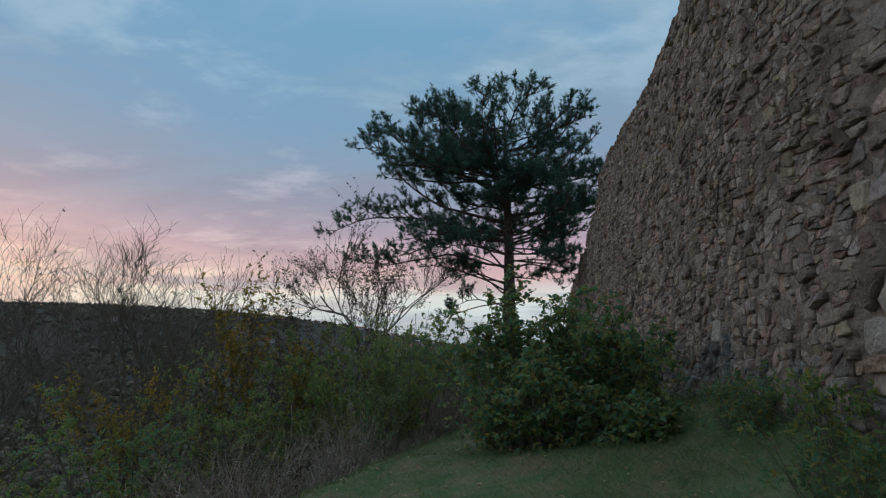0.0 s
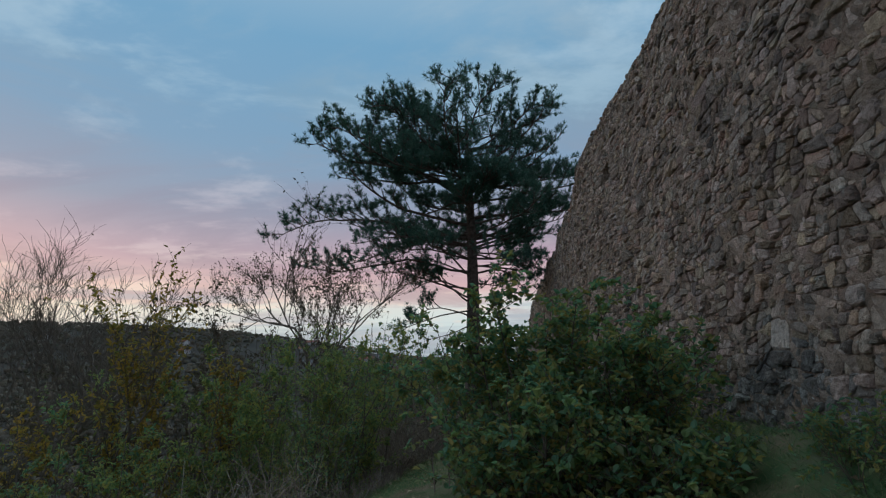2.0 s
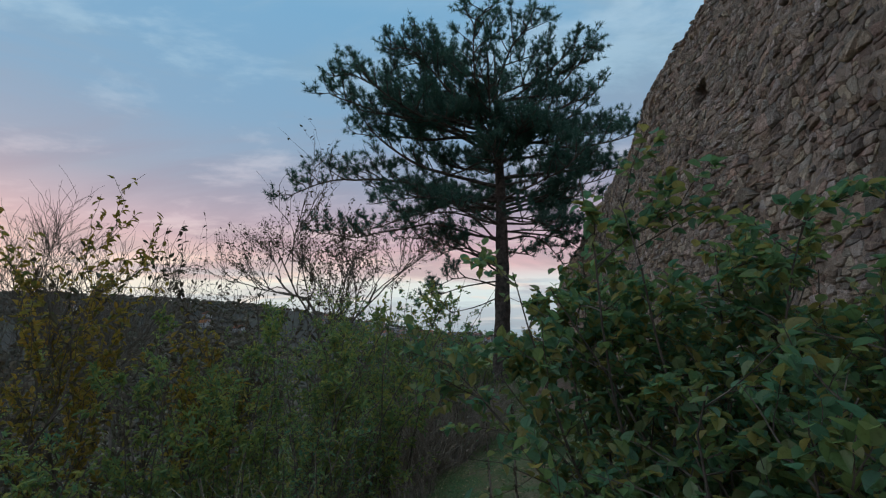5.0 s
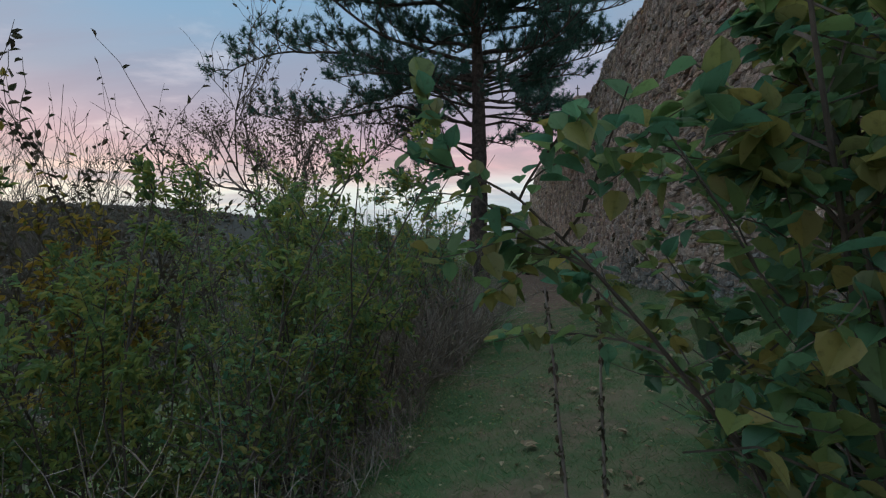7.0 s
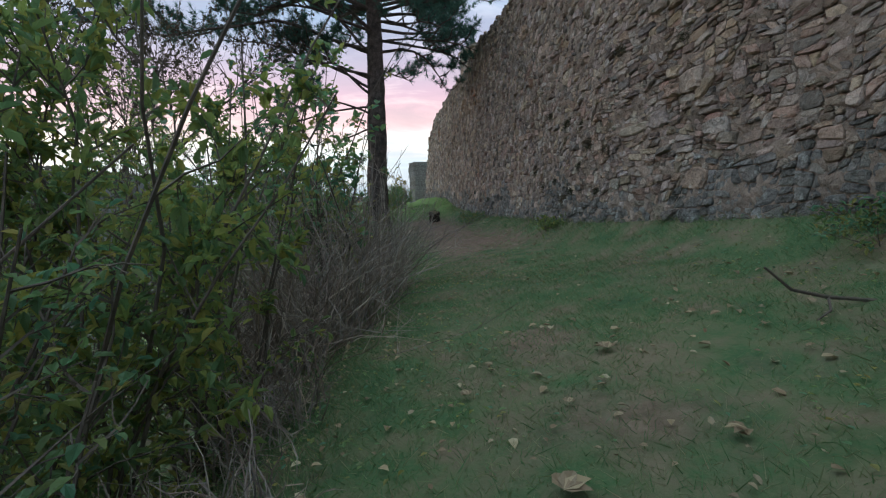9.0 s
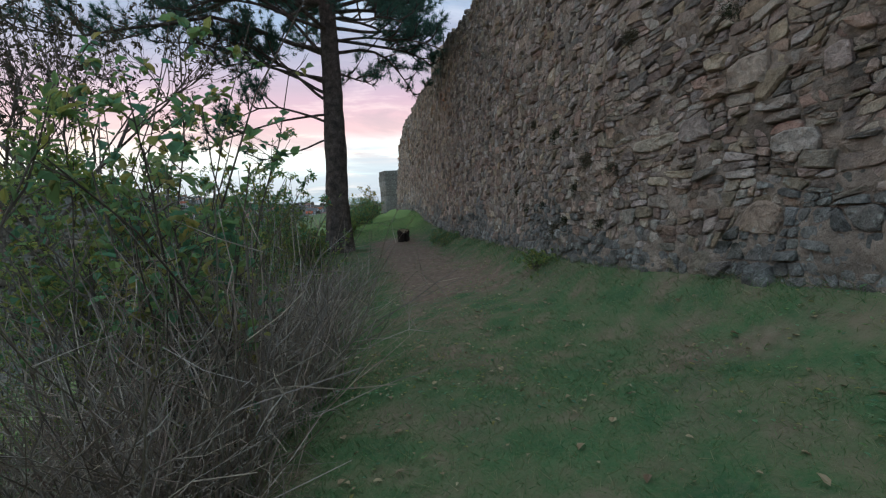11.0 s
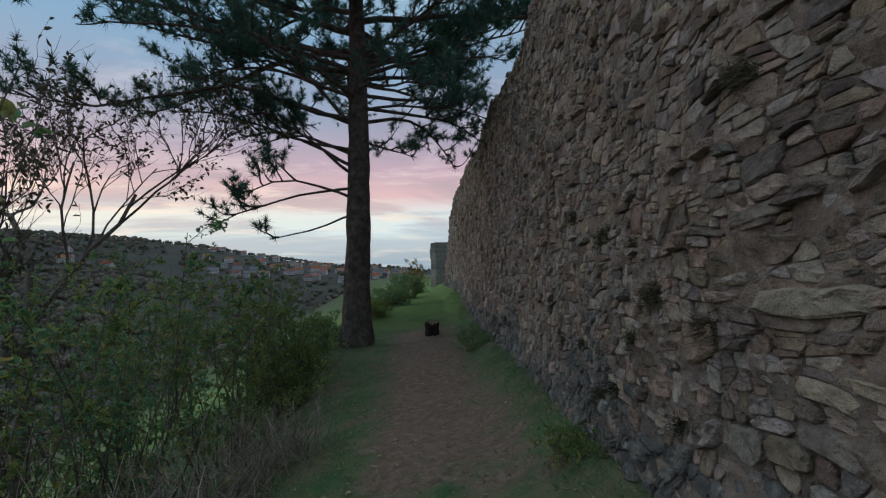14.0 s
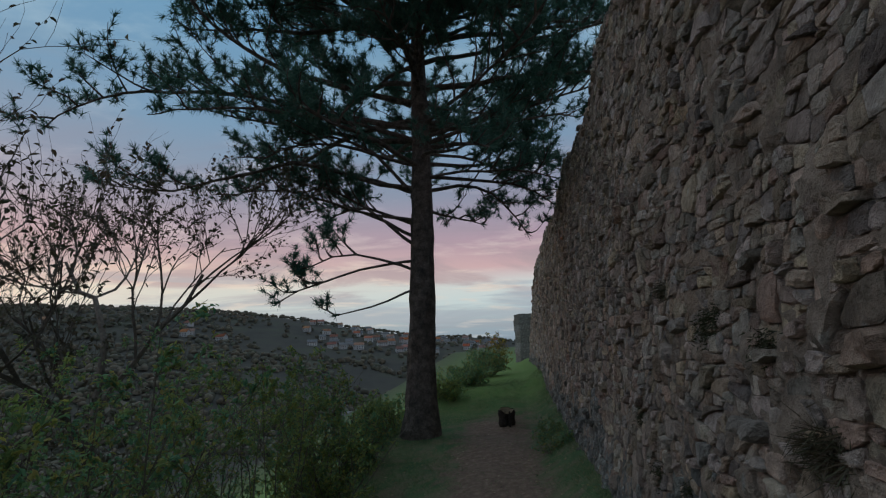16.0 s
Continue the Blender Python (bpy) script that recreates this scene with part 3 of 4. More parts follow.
def build_pine():
    rng = np.random.RandomState(21)
    np.random.seed(21)
    bx, by = 3.88, 29.9
    bz = float(ground_z(bx, by))
    pine = thing("pine_tree", (bx, by, bz), "tall black pine with dark needles and a bare lower trunk", "tree")
    H = 17.0 - bz
    g = Geo()
    hs = np.linspace(-0.3, H, 40)
    line = np.stack([0.10 * np.sin(hs * 0.25) + 0.015 * hs, 0.06 * np.sin(hs * 0.4 + 1), hs], -1)
    rad = 0.42 * (1 - np.clip(hs / H, 0, 1)) ** 0.75 + 0.03 + 0.22 * np.exp(-np.maximum(hs, 0) / 0.35)
    g.tube(line, rad, 18, 0.16)
    part("trunk", g, BARK, pine, "furrowed reddish-brown bark")
    needles = Geo()
    tuft_p, tuft_d, tuft_s = [], [], []

    def trunk_at(z):
        return np.array([np.interp(z, hs, line[:, 0]), np.interp(z, hs, line[:, 1]), z])

    def limb(z0, az, length, rise, curl, bare=0.35, thick=0.11, dense=1.0):
        d = np.array([math.sin(math.radians(az)), math.cos(math.radians(az)), rise])
        n = max(5, int(length * 1.6))
        pts, dd = [trunk_at(z0)], unit(d)
        for i in range(n):
            dd = unit(dd + rng.normal(size=3) * 0.09 + np.array([0, 0, curl * (i / n - 0.25) * 0.6]))
            pts.append(pts[-1] + dd * length / n)
        pts = np.array(pts)
        dome = H - 0.7 - 0.034 * (pts[:, 0] ** 2 + pts[:, 1] ** 2)
        pts[1:, 2] = np.minimum(pts[1:, 2], dome[1:] + 0.25 * (pts[1:, 2] - dome[1:]).clip(0, 1))
        wood = Geo()
        wood.tube(pts, np.linspace(thick, 0.018, len(pts)), 7, 0.2)
        s = bare * length
        side = 1
        while s < length:
            k = s / length * n
            i = min(int(k), n - 1)
            p = pts[i] + (pts[i + 1] - pts[i]) * (k - i)
            ax = unit(pts[i + 1] - pts[i])
            lat = unit(np.cross(ax, (0, 0, 1))) * side
            side = -side
            l2 = (0.55 + 0.95 * rng.rand()) * (0.45 + 0.30 * (length - s)) ** 0.8 * 1.15
            sub = bend(p, ax * 0.75 + lat * (0.5 + 0.5 * rng.rand()) + np.array([0, 0, 0.15 + 0.4 * rng.rand()]), l2, 4, rng, 0.10, 0.2)
            wood.tube(sub, np.linspace(0.035, 0.010, len(sub)), 4)
            for j in range(max(2, int(l2 * 5.0 * dense))):
                q = sub[0] + 0
                f = 0.25 + 0.75 * rng.rand()
                kk = f * 4
                ii = min(int(kk), 3)
                q = sub[ii] + (sub[ii + 1] - sub[ii]) * (kk - ii)
                l3 = 0.25 + 0.45 * rng.rand()
                tw = bend(q, unit(sub[ii + 1] - sub[ii]) * 0.7 + rng.normal(size=3) * 0.55 + np.array([0, 0, 0.45]), l3, 2, rng, 0.15, 0.15)
                wood.tube(tw, (0.012, 0.009, 0.006), 3)
                for a in (1, 2):
                    tuft_p.append(tw[a])
                    tuft_d.append(unit(tw[a] - tw[a - 1]))
                    tuft_s.append(0.20 + 0.09 * rng.rand())
                if rng.rand() < 0.7:
                    tuft_p.append(tw[1] + rng.normal(size=3) * 0.10)
                    tuft_d.append(unit(rng.normal(size=3) + np.array([0, 0, 0.8])))
                    tuft_s.append(0.17 + 0.07 * rng.rand())
            s += (0.28 + 0.18 * rng.rand()) / dense
        part("limb", wood, BARK, pine)
        tuft_p.append(pts[-1])
        tuft_d.append(unit(pts[-1] - pts[-2]))
        tuft_s.append(0.26)

    # low dead limbs that droop, then the crown from below upwards: height, bearing, length, rise, curl, bare share, thickness
    limbs = [
        (4.2, -88, 2.7, -0.45, -0.1, 0.95, 0.04), (5.0, -96, 4.4, -0.1, -0.35, 0.62, 0.05), (5.6, -78, 3.8, 0.2, -0.7, 0.6, 0.06), (7.0, -60, 4.4, 0.15, -0.5, 0.5, 0.06),
        (7.9, -95, 5.0, 0.15, -0.6, 0.5, 0.07), (9.2, -93, 11.6, 0.03, -0.12, 0.42, 0.11), (7.1, 84, 4.4, 0.0, -0.5, 0.35, 0.07), (7.9, -140, 5.6, 0.05, 0.0, 0.5, 0.08),
        (8.6, 100, 5.0, 0.1, -0.2, 0.35, 0.08), (8.8, -70, 7.5, 0.12, 0.1, 0.35, 0.10), (9.4, 60, 5.4, 0.12, 0.1, 0.35, 0.10), (6.6, 30, 4.0, 0.1, -0.4, 0.45, 0.06), (7.2, -93, 10.4, 0.0, -0.08, 0.66, 0.08), (8.4, 70, 4.6, -0.03, -0.3, 0.3, 0.06), (8.2, 172, 4.6, 0.0, -0.2, 0.3, 0.06), (7.5, 118, 4.2, -0.03, -0.3, 0.35, 0.05), (6.2, -84, 5.6, 0.08, -0.3, 0.55, 0.06), (8.0, 82, 5.0, 0.0, -0.25, 0.4, 0.07)]
    limbs += [
        (10.4, -168, 4.6, 0.06, 0.0, 0.25, 0.08, 1.5), (11.0, 168, 5.2, 0.08, 0.05, 0.25, 0.09, 1.5), (11.6, -176, 5.0, 0.12, 0.1, 0.22, 0.09, 1.5), (12.3, 158, 5.4, 0.12, 0.1, 0.22, 0.09, 1.5), (12.6, -160, 5.6, 0.14, 0.1, 0.22, 0.09, 1.5),
        (5.3, -104, 4.2, 0.35, -1.3, 0.45, 0.06), (6.0, -72, 4.0, 0.40, -1.3, 0.42, 0.065), (6.9, -98, 4.8, 0.40, -1.2, 0.40, 0.07), (4.6, -92, 3.4, 0.30, -1.1, 0.6, 0.05),
        (7.6, 96, 4.3, -0.1, -0.5, 0.5, 0.07), (8.7, -104, 7.0, 0.05, -0.3, 0.35, 0.08),
        (14.9, -70, 3.6, 0.2, 0.1, 0.15, 0.06), (14.4, 50, 5.4, 0.12, 0.1, 0.2, 0.06)]
    for row in limbs:
        limb(*row)
    z = 8.6
    while z < H - 0.6:
        f = (z - 8.6) / (H - 8.6)
        for k in range(3):
            az = rng.uniform(-180, 180)
            west = 0.5 - 0.5 * math.sin(math.radians(az))
            reach = (6.4 + 3.2 * west) * (1 - f ** 3.0) ** 0.8 * (0.70 + 0.4 * rng.rand()) + 1.0
            limb(z + rng.uniform(-0.3, 0.3), az, reach, 0.14 + 0.16 * f + 0.16 * rng.rand(), 0.14, 0.28, 0.02 + 0.008 * reach)
        z += 0.74
    for az, l, zz in ((-88, 10.8, 10.0), (-93, 10.0, 12.0), (-84, 8.2, 12.8), (88, 8.0, 12.2), (95, 7.6, 10.4), (-110, 8.0, 13.0), (80, 6.8, 13.6), (-85, 6.0, 14.2), (100, 4.6, 14.8)):
        limb(zz, az, l, 0.12, 0.16, 0.30, 0.11)
    P, D, S = np.array(tuft_p), np.array(tuft_d), np.array(tuft_s)
    per = 23
    base = np.repeat(P, per, 0)
    spread = np.repeat(D, per, 0) * 0.75 + np.random.normal(size=(len(P) * per, 3)) * 0.62
    spread /= np.linalg.norm(spread, axis=1)[:, None]
    size = np.repeat(S, per)[:, None] * (0.75 + 0.5 * np.random.rand(len(base), 1))
    start = base - np.repeat(D, per, 0) * np.random.rand(len(base), 1) * 0.10
    needles.blades(start, start + spread * size, np.full(len(base), 0.026))
    part("crown", needles, NEEDLE, pine, "dense dark green needle tufts")


def bare_tree(name, at, height, spread, seed, label, leaf_mat=None, leaves=0, levels=4, trunk=0.09, group="", forks=3, leaf=0.07, fine=0.005):
    rng = np.random.RandomState(seed)
    np.random.seed(seed)
    tree = thing(name, at, label, "tree", group)
    low, limbs = Geo(), []
    ends = []

    def grow(p, d, length, r, level, geo):
        if level == 1:
            geo = Geo()
            limbs.append(geo)
        pts = bend(p, d, length, 5, rng, 0.07, 0.08 if level == 0 else 0.2)
        geo.tube(pts, np.linspace(r, r * 0.55, 6), 8 if level == 0 else (5 if level < 2 else 3), 0.1)
        if level >= levels:
            ends.append(pts)
            return
        if level >= levels - 1:
            ends.append(pts)
        kids = forks + (1 if level > 0 else 0) + rng.randint(0, 2)
        for k in range(kids):
            f = 0.35 + 0.65 * (k + rng.rand() * 0.5) / kids if level else 0.45 + 0.55 * k / max(1, kids - 1)
            i = min(4, int(f * 5))
            q = pts[i] + (pts[i + 1] - pts[i]) * min(1, f * 5 - i)
            a = rng.uniform(0, 2 * math.pi)
            out = np.array([math.cos(a), math.sin(a), 0.15]) * spread * (0.7 + 0.5 * rng.rand())
            grow(q, unit(pts[i + 1] - pts[i]) + out, length * (0.52 + 0.26 * rng.rand()), max(fine, r * 0.55 * (0.7 + 0.4 * rng.rand())), level + 1, geo)

    grow((0, 0, -0.2), (0.03, 0.02, 1), height * 0.42, trunk, 0, low)
    part("trunk", low, TWIG, tree)
    for geo in limbs:
        part("limb", geo, TWIG, tree)
    if leaves:
        g = Geo()
        pick = rng.randint(0, len(ends), leaves)
        pos, way = [], []
        for i in pick:
            pts = ends[i]
            f = rng.rand() * 4.99
            k = int(f)
            pos.append(pts[k] + (pts[k + 1] - pts[k]) * (f - k))
            way.append(rng.normal(size=3) * 0.6 + np.array([0, 0, -0.35]) + unit(pts[k + 1] - pts[k]) * 0.5)
        n = len(pos)
        g.leaves(pos, way, leaf * (0.7 + 0.6 * np.random.rand(n)), leaf * 0.5 * (0.7 + 0.6 * np.random.rand(n)))
        part("leaves", g, leaf_mat, tree, "few remaining leaves")
    return tree


def shrub(name, at, label, height, spread, stems, leaves, leaf, leaf_mat, seed, slim=0.55, thick=0.014, upright=0.6, low=0.2, group="", twigs=6, category="shrub", stem_mat=None, droop=0.0, rounded=False):
    rng = np.random.RandomState(seed)
    np.random.seed(seed)
    ob = thing(name, at, label, category, group)
    lines = []
    for s in range(stems):
        wood = Geo()
        a = rng.uniform(0, 2 * math.pi)
        r = spread * (0.15 + 0.85 * math.sqrt(rng.rand()))
        base = np.array([math.cos(a) * r * 0.35, math.sin(a) * r * 0.35, -0.15])
        L = height * (0.72 + 0.32 * rng.rand())
        d = np.array([math.cos(a) * r * 0.75 / max(0.5, height), math.sin(a) * r * 0.75 / max(0.5, height), 1.0])
        pts = bend(base, d, L, 6, rng, 0.05 * upright - droop, 0.13)
        wood.tube(pts, np.linspace(thick, thick * 0.3, 7), 5)
        lines.append((pts, 1))
        for k in range(twigs):
            f = low + (1 - low) * rng.rand()
            i = min(5, int(f * 6))
            q = pts[i] + (pts[i + 1] - pts[i]) * (f * 6 - i)
            b = rng.uniform(0, 2 * math.pi)
            l2 = spread * (0.30 + 0.5 * rng.rand()) * (1.2 - 0.65 * f)
            tw = bend(q, np.array([math.cos(b), math.sin(b), upright]), l2, 4, rng, 0.04 - droop, 0.18)
            wood.tube(tw, np.linspace(thick * 0.42, thick * 0.15, 5), 3)
            lines.append((tw, 2))
            for c in range(2):
                t2 = bend(tw[1 + c], unit(tw[2 + c] - tw[1 + c]) + rng.normal(size=3) * 0.6, l2 * 0.55, 4, rng, 0.04 - droop, 0.18)
                wood.tube(t2, np.linspace(thick * 0.22, thick * 0.1, 5), 3)
                lines.append((t2, 2))
        part("stem", wood, stem_mat or TWIG, ob)
    if leaves:
        g = Geo()
        weight = np.array([w for _, w in lines], float)
        pick = rng.choice(len(lines), leaves, p=weight / weight.sum())
        pos, way = [], []
        for i in np.unique(pick):
            pts, k = lines[i][0], int((pick == i).sum())
            m = len(pts) - 1
            f = np.minimum(0.999, 0.15 + 0.85 * rng.rand(k) ** 0.8) * m
            j = f.astype(int)
            ax = pts[j + 1] - pts[j]
            pos.append(pts[j] + ax * (f - j)[:, None] + rng.normal(size=(k, 3)) * 0.015)
            ax = ax / (np.linalg.norm(ax, axis=1)[:, None] + 1e-9)
            way.append(ax * 0.5 + rng.normal(size=(k, 3)) * 0.55 + np.array([0, 0, -0.1]))
        pos, way = np.concatenate(pos), np.concatenate(way)
        sz = leaf * (0.6 + 0.7 * np.random.rand(len(pos)))
        g.leaves(pos, way, sz, sz * slim, flat=0.72, rounded=rounded)
        part("foliage", g, leaf_mat, ob)
    return ob


def dry_clump(name, at, label, height, spread, stems, seed, group="", mat=None):
    """Withered upright stalks with side twigs."""
    rng = np.random.RandomState(seed)
    np.random.seed(seed)
    ob = thing(name, at, label, "dry plants", group)
    g = Geo()
    for s in range(stems):
        a, r = rng.uniform(0, 2 * math.pi), spread * math.sqrt(rng.rand())
        x, y = math.cos(a) * r, math.sin(a) * r
        p = np.array([x, y, float(ground_z(at[0] + x, at[1] + y)) - at[2] - 0.05])
        tall = height * (0.45 + 0.6 * rng.rand())
        pts = bend(p, (rng.normal() * 0.34, rng.normal() * 0.34, 1), tall, 6, rng, -0.07 * rng.rand(), 0.18)
        thick = 0.004 + 0.004 * rng.rand()
        g.tube(pts, np.linspace(thick, thick * 0.35, 7), 3)
        for k in range(4):
            i = rng.randint(2, 6)
            tw = bend(pts[i], rng.normal(size=3) * 0.9 + np.array([0, 0, 0.6]), (0.15 + 0.35 * rng.rand()) * min(1, tall), 2, rng, 0.0, 0.25)
            g.tube(tw, np.linspace(thick * 0.55, thick * 0.2, 3), 3)
    part("stalks", g, mat or STRAW, ob)
    return ob


build_pine()
bare_tree("bare_tree", at_ground(-5.3, 29.8), 18.5, 0.58, 4, "half-bare ash tree with a few withered leaves", RUSSET, 3800, 5, 0.17, forks=3, leaf=0.15)
bare_tree("bare_tree", at_ground(-26.0, 42.0), 30.0, 0.42, 5, "leafless slender tree on the slope", None, 0, 5, 0.26, fine=0.016)
bare_tree("bare_tree", at_ground(-30.5, 44.0), 31.0, 0.42, 6, "leafless slender tree on the slope", None, 0, 5, 0.26, fine=0.016)
bare_tree("bare_tree", at_ground(-21.0, 40.0), 24.0, 0.5, 7, "leafless slender tree on the slope", RUSSET, 300, 5, 0.2, leaf=0.2, fine=0.014)
bare_tree("bare_tree", at_ground(-15.5, 15.5), 15.5, 0.6, 8, "leafless tree on the slope", RUSSET, 250, 5, 0.13, leaf=0.12, fine=0.007)

# saplings with yellow leaves and withered tips
SAPLINGS = "saplings on the slope"
saplings = [(-4.6, 11.9, 7.6, 0.30, YELLOW, 2600), (-4.3, 13.0, 7.6, 0.22, RUSSET, 420), (-5.2, 14.6, 8.6, 0.22, RUSSET, 420), (-5.9, 18.2, 11.0, 0.2, RUSSET, 420),
            (-6.4, 12.6, 7.2, 0.4, YELLOW, 2400), (-5.4, 11.2, 7.0, 0.26, RUSSET, 500), (-3.6, 12.6, 5.4, 0.4, YELLOW, 1800)]
for i, (x, y, h, sp, mat, n) in enumerate(saplings):
    words = "slender sapling with yellow autumn leaves" if mat is YELLOW else "slender sapling with withered leaf tips"
    bare_tree("sapling", at_ground(x, y), h, sp, 31 + i, words, mat, n, 3, 0.032, group=SAPLINGS, forks=4 if mat is YELLOW else 3, leaf=0.10)

# the broad-leaved bush that stands between the path and the wall
BUSH = "bushes against the wall"
for x, y, h, sp, n, seed, words in (
        (1.45, 7.6, 1.55, 1.15, 4000, 41, "green broad-leaved bush with yellowing leaves"), (2.7, 8.2, 1.9, 1.2, 4400, 42, "green broad-leaved bush against the wall"),
        (1.45, 8.8, 2.7, 1.3, 7400, 43, "tall green broad-leaved bush overhanging the path"), (3.4, 9.2, 1.9, 0.9, 3600, 44, "green broad-leaved bush against the wall"),
        (2.3, 6.9, 0.8, 0.8, 2200, 45, "low green broad-leaved bush in the grass"), (1.05, 8.75, 0.85, 0.55, 1700, 46, "low green broad-leaved bush in the grass"), (2.0, 9.9, 0.6, 0.9, 1800, 47, "low green broad-leaved bush in the grass")):
    shrub("hazel_bush", at_ground(x, y), words, h, sp, 16, n, 0.078, HAZEL, seed, 0.8, rounded=True, group=BUSH, twigs=12, low=0.26 if h > 2.5 else 0.05)

# thicket along the edge of the slope
THICKET = "thicket along the slope"
thicket = [  # place, height of the top, spread, leaves
    (-1.5, 12.3, 2.4, 1.2, WILLOW, 7000, 0.08, 0.46), (-2.9, 11.6, 1.7, 1.3, WILLOW, 8000, 0.08, 0.46), (-0.9, 13.6, 1.6, 0.9, WILLOW, 4500, 0.07, 0.5), (-1.4, 11.3, 0.7, 0.8, HAZEL, 1800, 0.06, 0.6),
    (-2.3, 14.4, 2.3, 1.3, WILLOW, 6000, 0.07, 0.42), (-3.9, 10.0, 0.7, 1.3, WILLOW, 8000, 0.06, 0.5), (-5.4, 10.2, 1, 1.4, HAZEL, 8000, 0.065, 0.6),
    (-3.2, 8.3, 0.3, 1.1, RUSSET, 4000, 0.055, 0.5), (-0.6, 17.5, 2.5, 1.2, WILLOW, 7000, 0.07, 0.45), (0.4, 20.3, 2.2, 1.2, HAZEL, 6000, 0.07, 0.6),
    (-1.6, 20.8, 2.5, 1.5, WILLOW, 7000, 0.075, 0.45), (1.0, 23.6, 1.9, 1.2, WILLOW, 6000, 0.075, 0.5), (-0.8, 24.0, 2.2, 1.5, HAZEL, 6000, 0.08, 0.5),
    (-3.5, 18.5, 2.6, 1.6, WILLOW, 7000, 0.08, 0.45), (1.6, 26.8, 1.6, 1.0, HAZEL, 5000, 0.08, 0.6), (-7.5, 12.0, 0.9, 1.7, RUSSET, 5000, 0.07, 0.5), (-6.5, 16.0, 1.3, 1.7, WILLOW, 6000, 0.08, 0.45),
    (-4.6, 14.5, 1.2, 1.4, RUSSET, 4000, 0.07, 0.5), (-6.8, 8.5, 0, 1.6, WILLOW, 6000, 0.07, 0.5), (-2.6, 25.5, 1.9, 1.8, RUSSET, 4500, 0.09, 0.5), (-9.5, 10.0, -0.3, 1.9, HAZEL, 6000, 0.08, 0.55),
    (-9.5, 17.0, 1.1, 2.1, RUSSET, 6000, 0.09, 0.5), (-3.8, 21.8, 2, 1.7, HAZEL, 6000, 0.08, 0.5), (-6.0, 20.5, 1.9, 1.8, RUSSET, 5000, 0.08, 0.5), (-5.0, 25.0, 1.8, 2.0, WILLOW, 6000, 0.09, 0.45),
    (0.8, 28.6, 1.5, 1.4, WILLOW, 5000, 0.08, 0.5), (-1.6, 29.0, 1.6, 1.8, HAZEL, 5000, 0.09, 0.5), (-8.5, 23.0, 1.6, 2.2, WILLOW, 6000, 0.1, 0.45), (-12.5, 13.5, -0.5, 2.2, WILLOW, 6000, 0.1, 0.45),
    (0.35, 16.2, 2.2, 0.7, HAZEL, 900, 0.10, 0.75), (-0.3, 17.2, 3.0, 1.0, HAZEL, 1700, 0.10, 0.75), (2.1, 24.9, 0.6, 0.9, WILLOW, 4000, 0.075, 0.5), (2.3, 27.6, 0.45, 0.9, HAZEL, 4000, 0.075, 0.6), (2.7, 30.6, 0.5, 1.0, WILLOW, 4000, 0.08, 0.5), (2.4, 33.0, 0.3, 1.3, HAZEL, 4000, 0.09, 0.5),
    (6.0, 37.5, 1, 1.5, HAZEL, 4000, 0.09, 0.6), (7.2, 41.0, 1.5, 1.6, HAZEL, 4000, 0.09, 0.6), (4.9, 34.5, 0.6, 1.1, WILLOW, 3000, 0.09, 0.5), (9.6, 47.5, 2.6, 0.9, YELLOW, 2500, 0.1, 0.5)]
WORDS = {"narrow_leaves": "tangled green willow shrub with narrow leaves", "broad_leaves": "green broad-leaved shrub on the slope", "yellow_leaves": "yellowing bush beside the wall end", "withered_leaves": "brown withered shrub on the slope"}
for i, (x, y, h, s, mat, n, lf, slim) in enumerate(thicket):
    shrub("shrub", at_ground(x, y), WORDS[mat.name], (h - at_ground(x, y)[2]) * 1.08, s, 15, n if y < 19 else int(n * 0.8), lf, mat, 60 + i, slim, group=THICKET, upright=0.9 if mat is WILLOW else 0.6, low=0.05, twigs=10 if y < 19 else 8)
for i, (x, y, h, s, n) in enumerate(((0.15, 15.2, 2.3, 0.6, 260), (0.75, 16.5, 2.0, 0.7, 300), (-0.5, 14.5, 2.4, 0.6, 240), (1.1, 18.6, 1.7, 0.7, 240), (-0.2, 16.4, 2.5, 0.8, 260), (-2.2, 9.3, 1.5, 0.9, 260), (-3.1, 6.9, 1.5, 0.9, 260), (-1.9, 8.0, 0.8, 0.5, 110), (1.9, 21.2, 1.2, 0.8, 190), (-4.2, 8.6, 2.0, 1.0, 260), (-1.4, 10.2, 0.7, 0.6, 110), (-0.85, 11.6, 0.6, 0.5, 90), (-2.2, 10.6, 1.0, 0.8, 160), (-0.5, 13.0, 0.8, 0.45, 90))):
    dry_clump("dry_weeds", at_ground(x, y), "withered brown weed stalks at the path edge", h, s, n, 90 + i, "dry weeds")


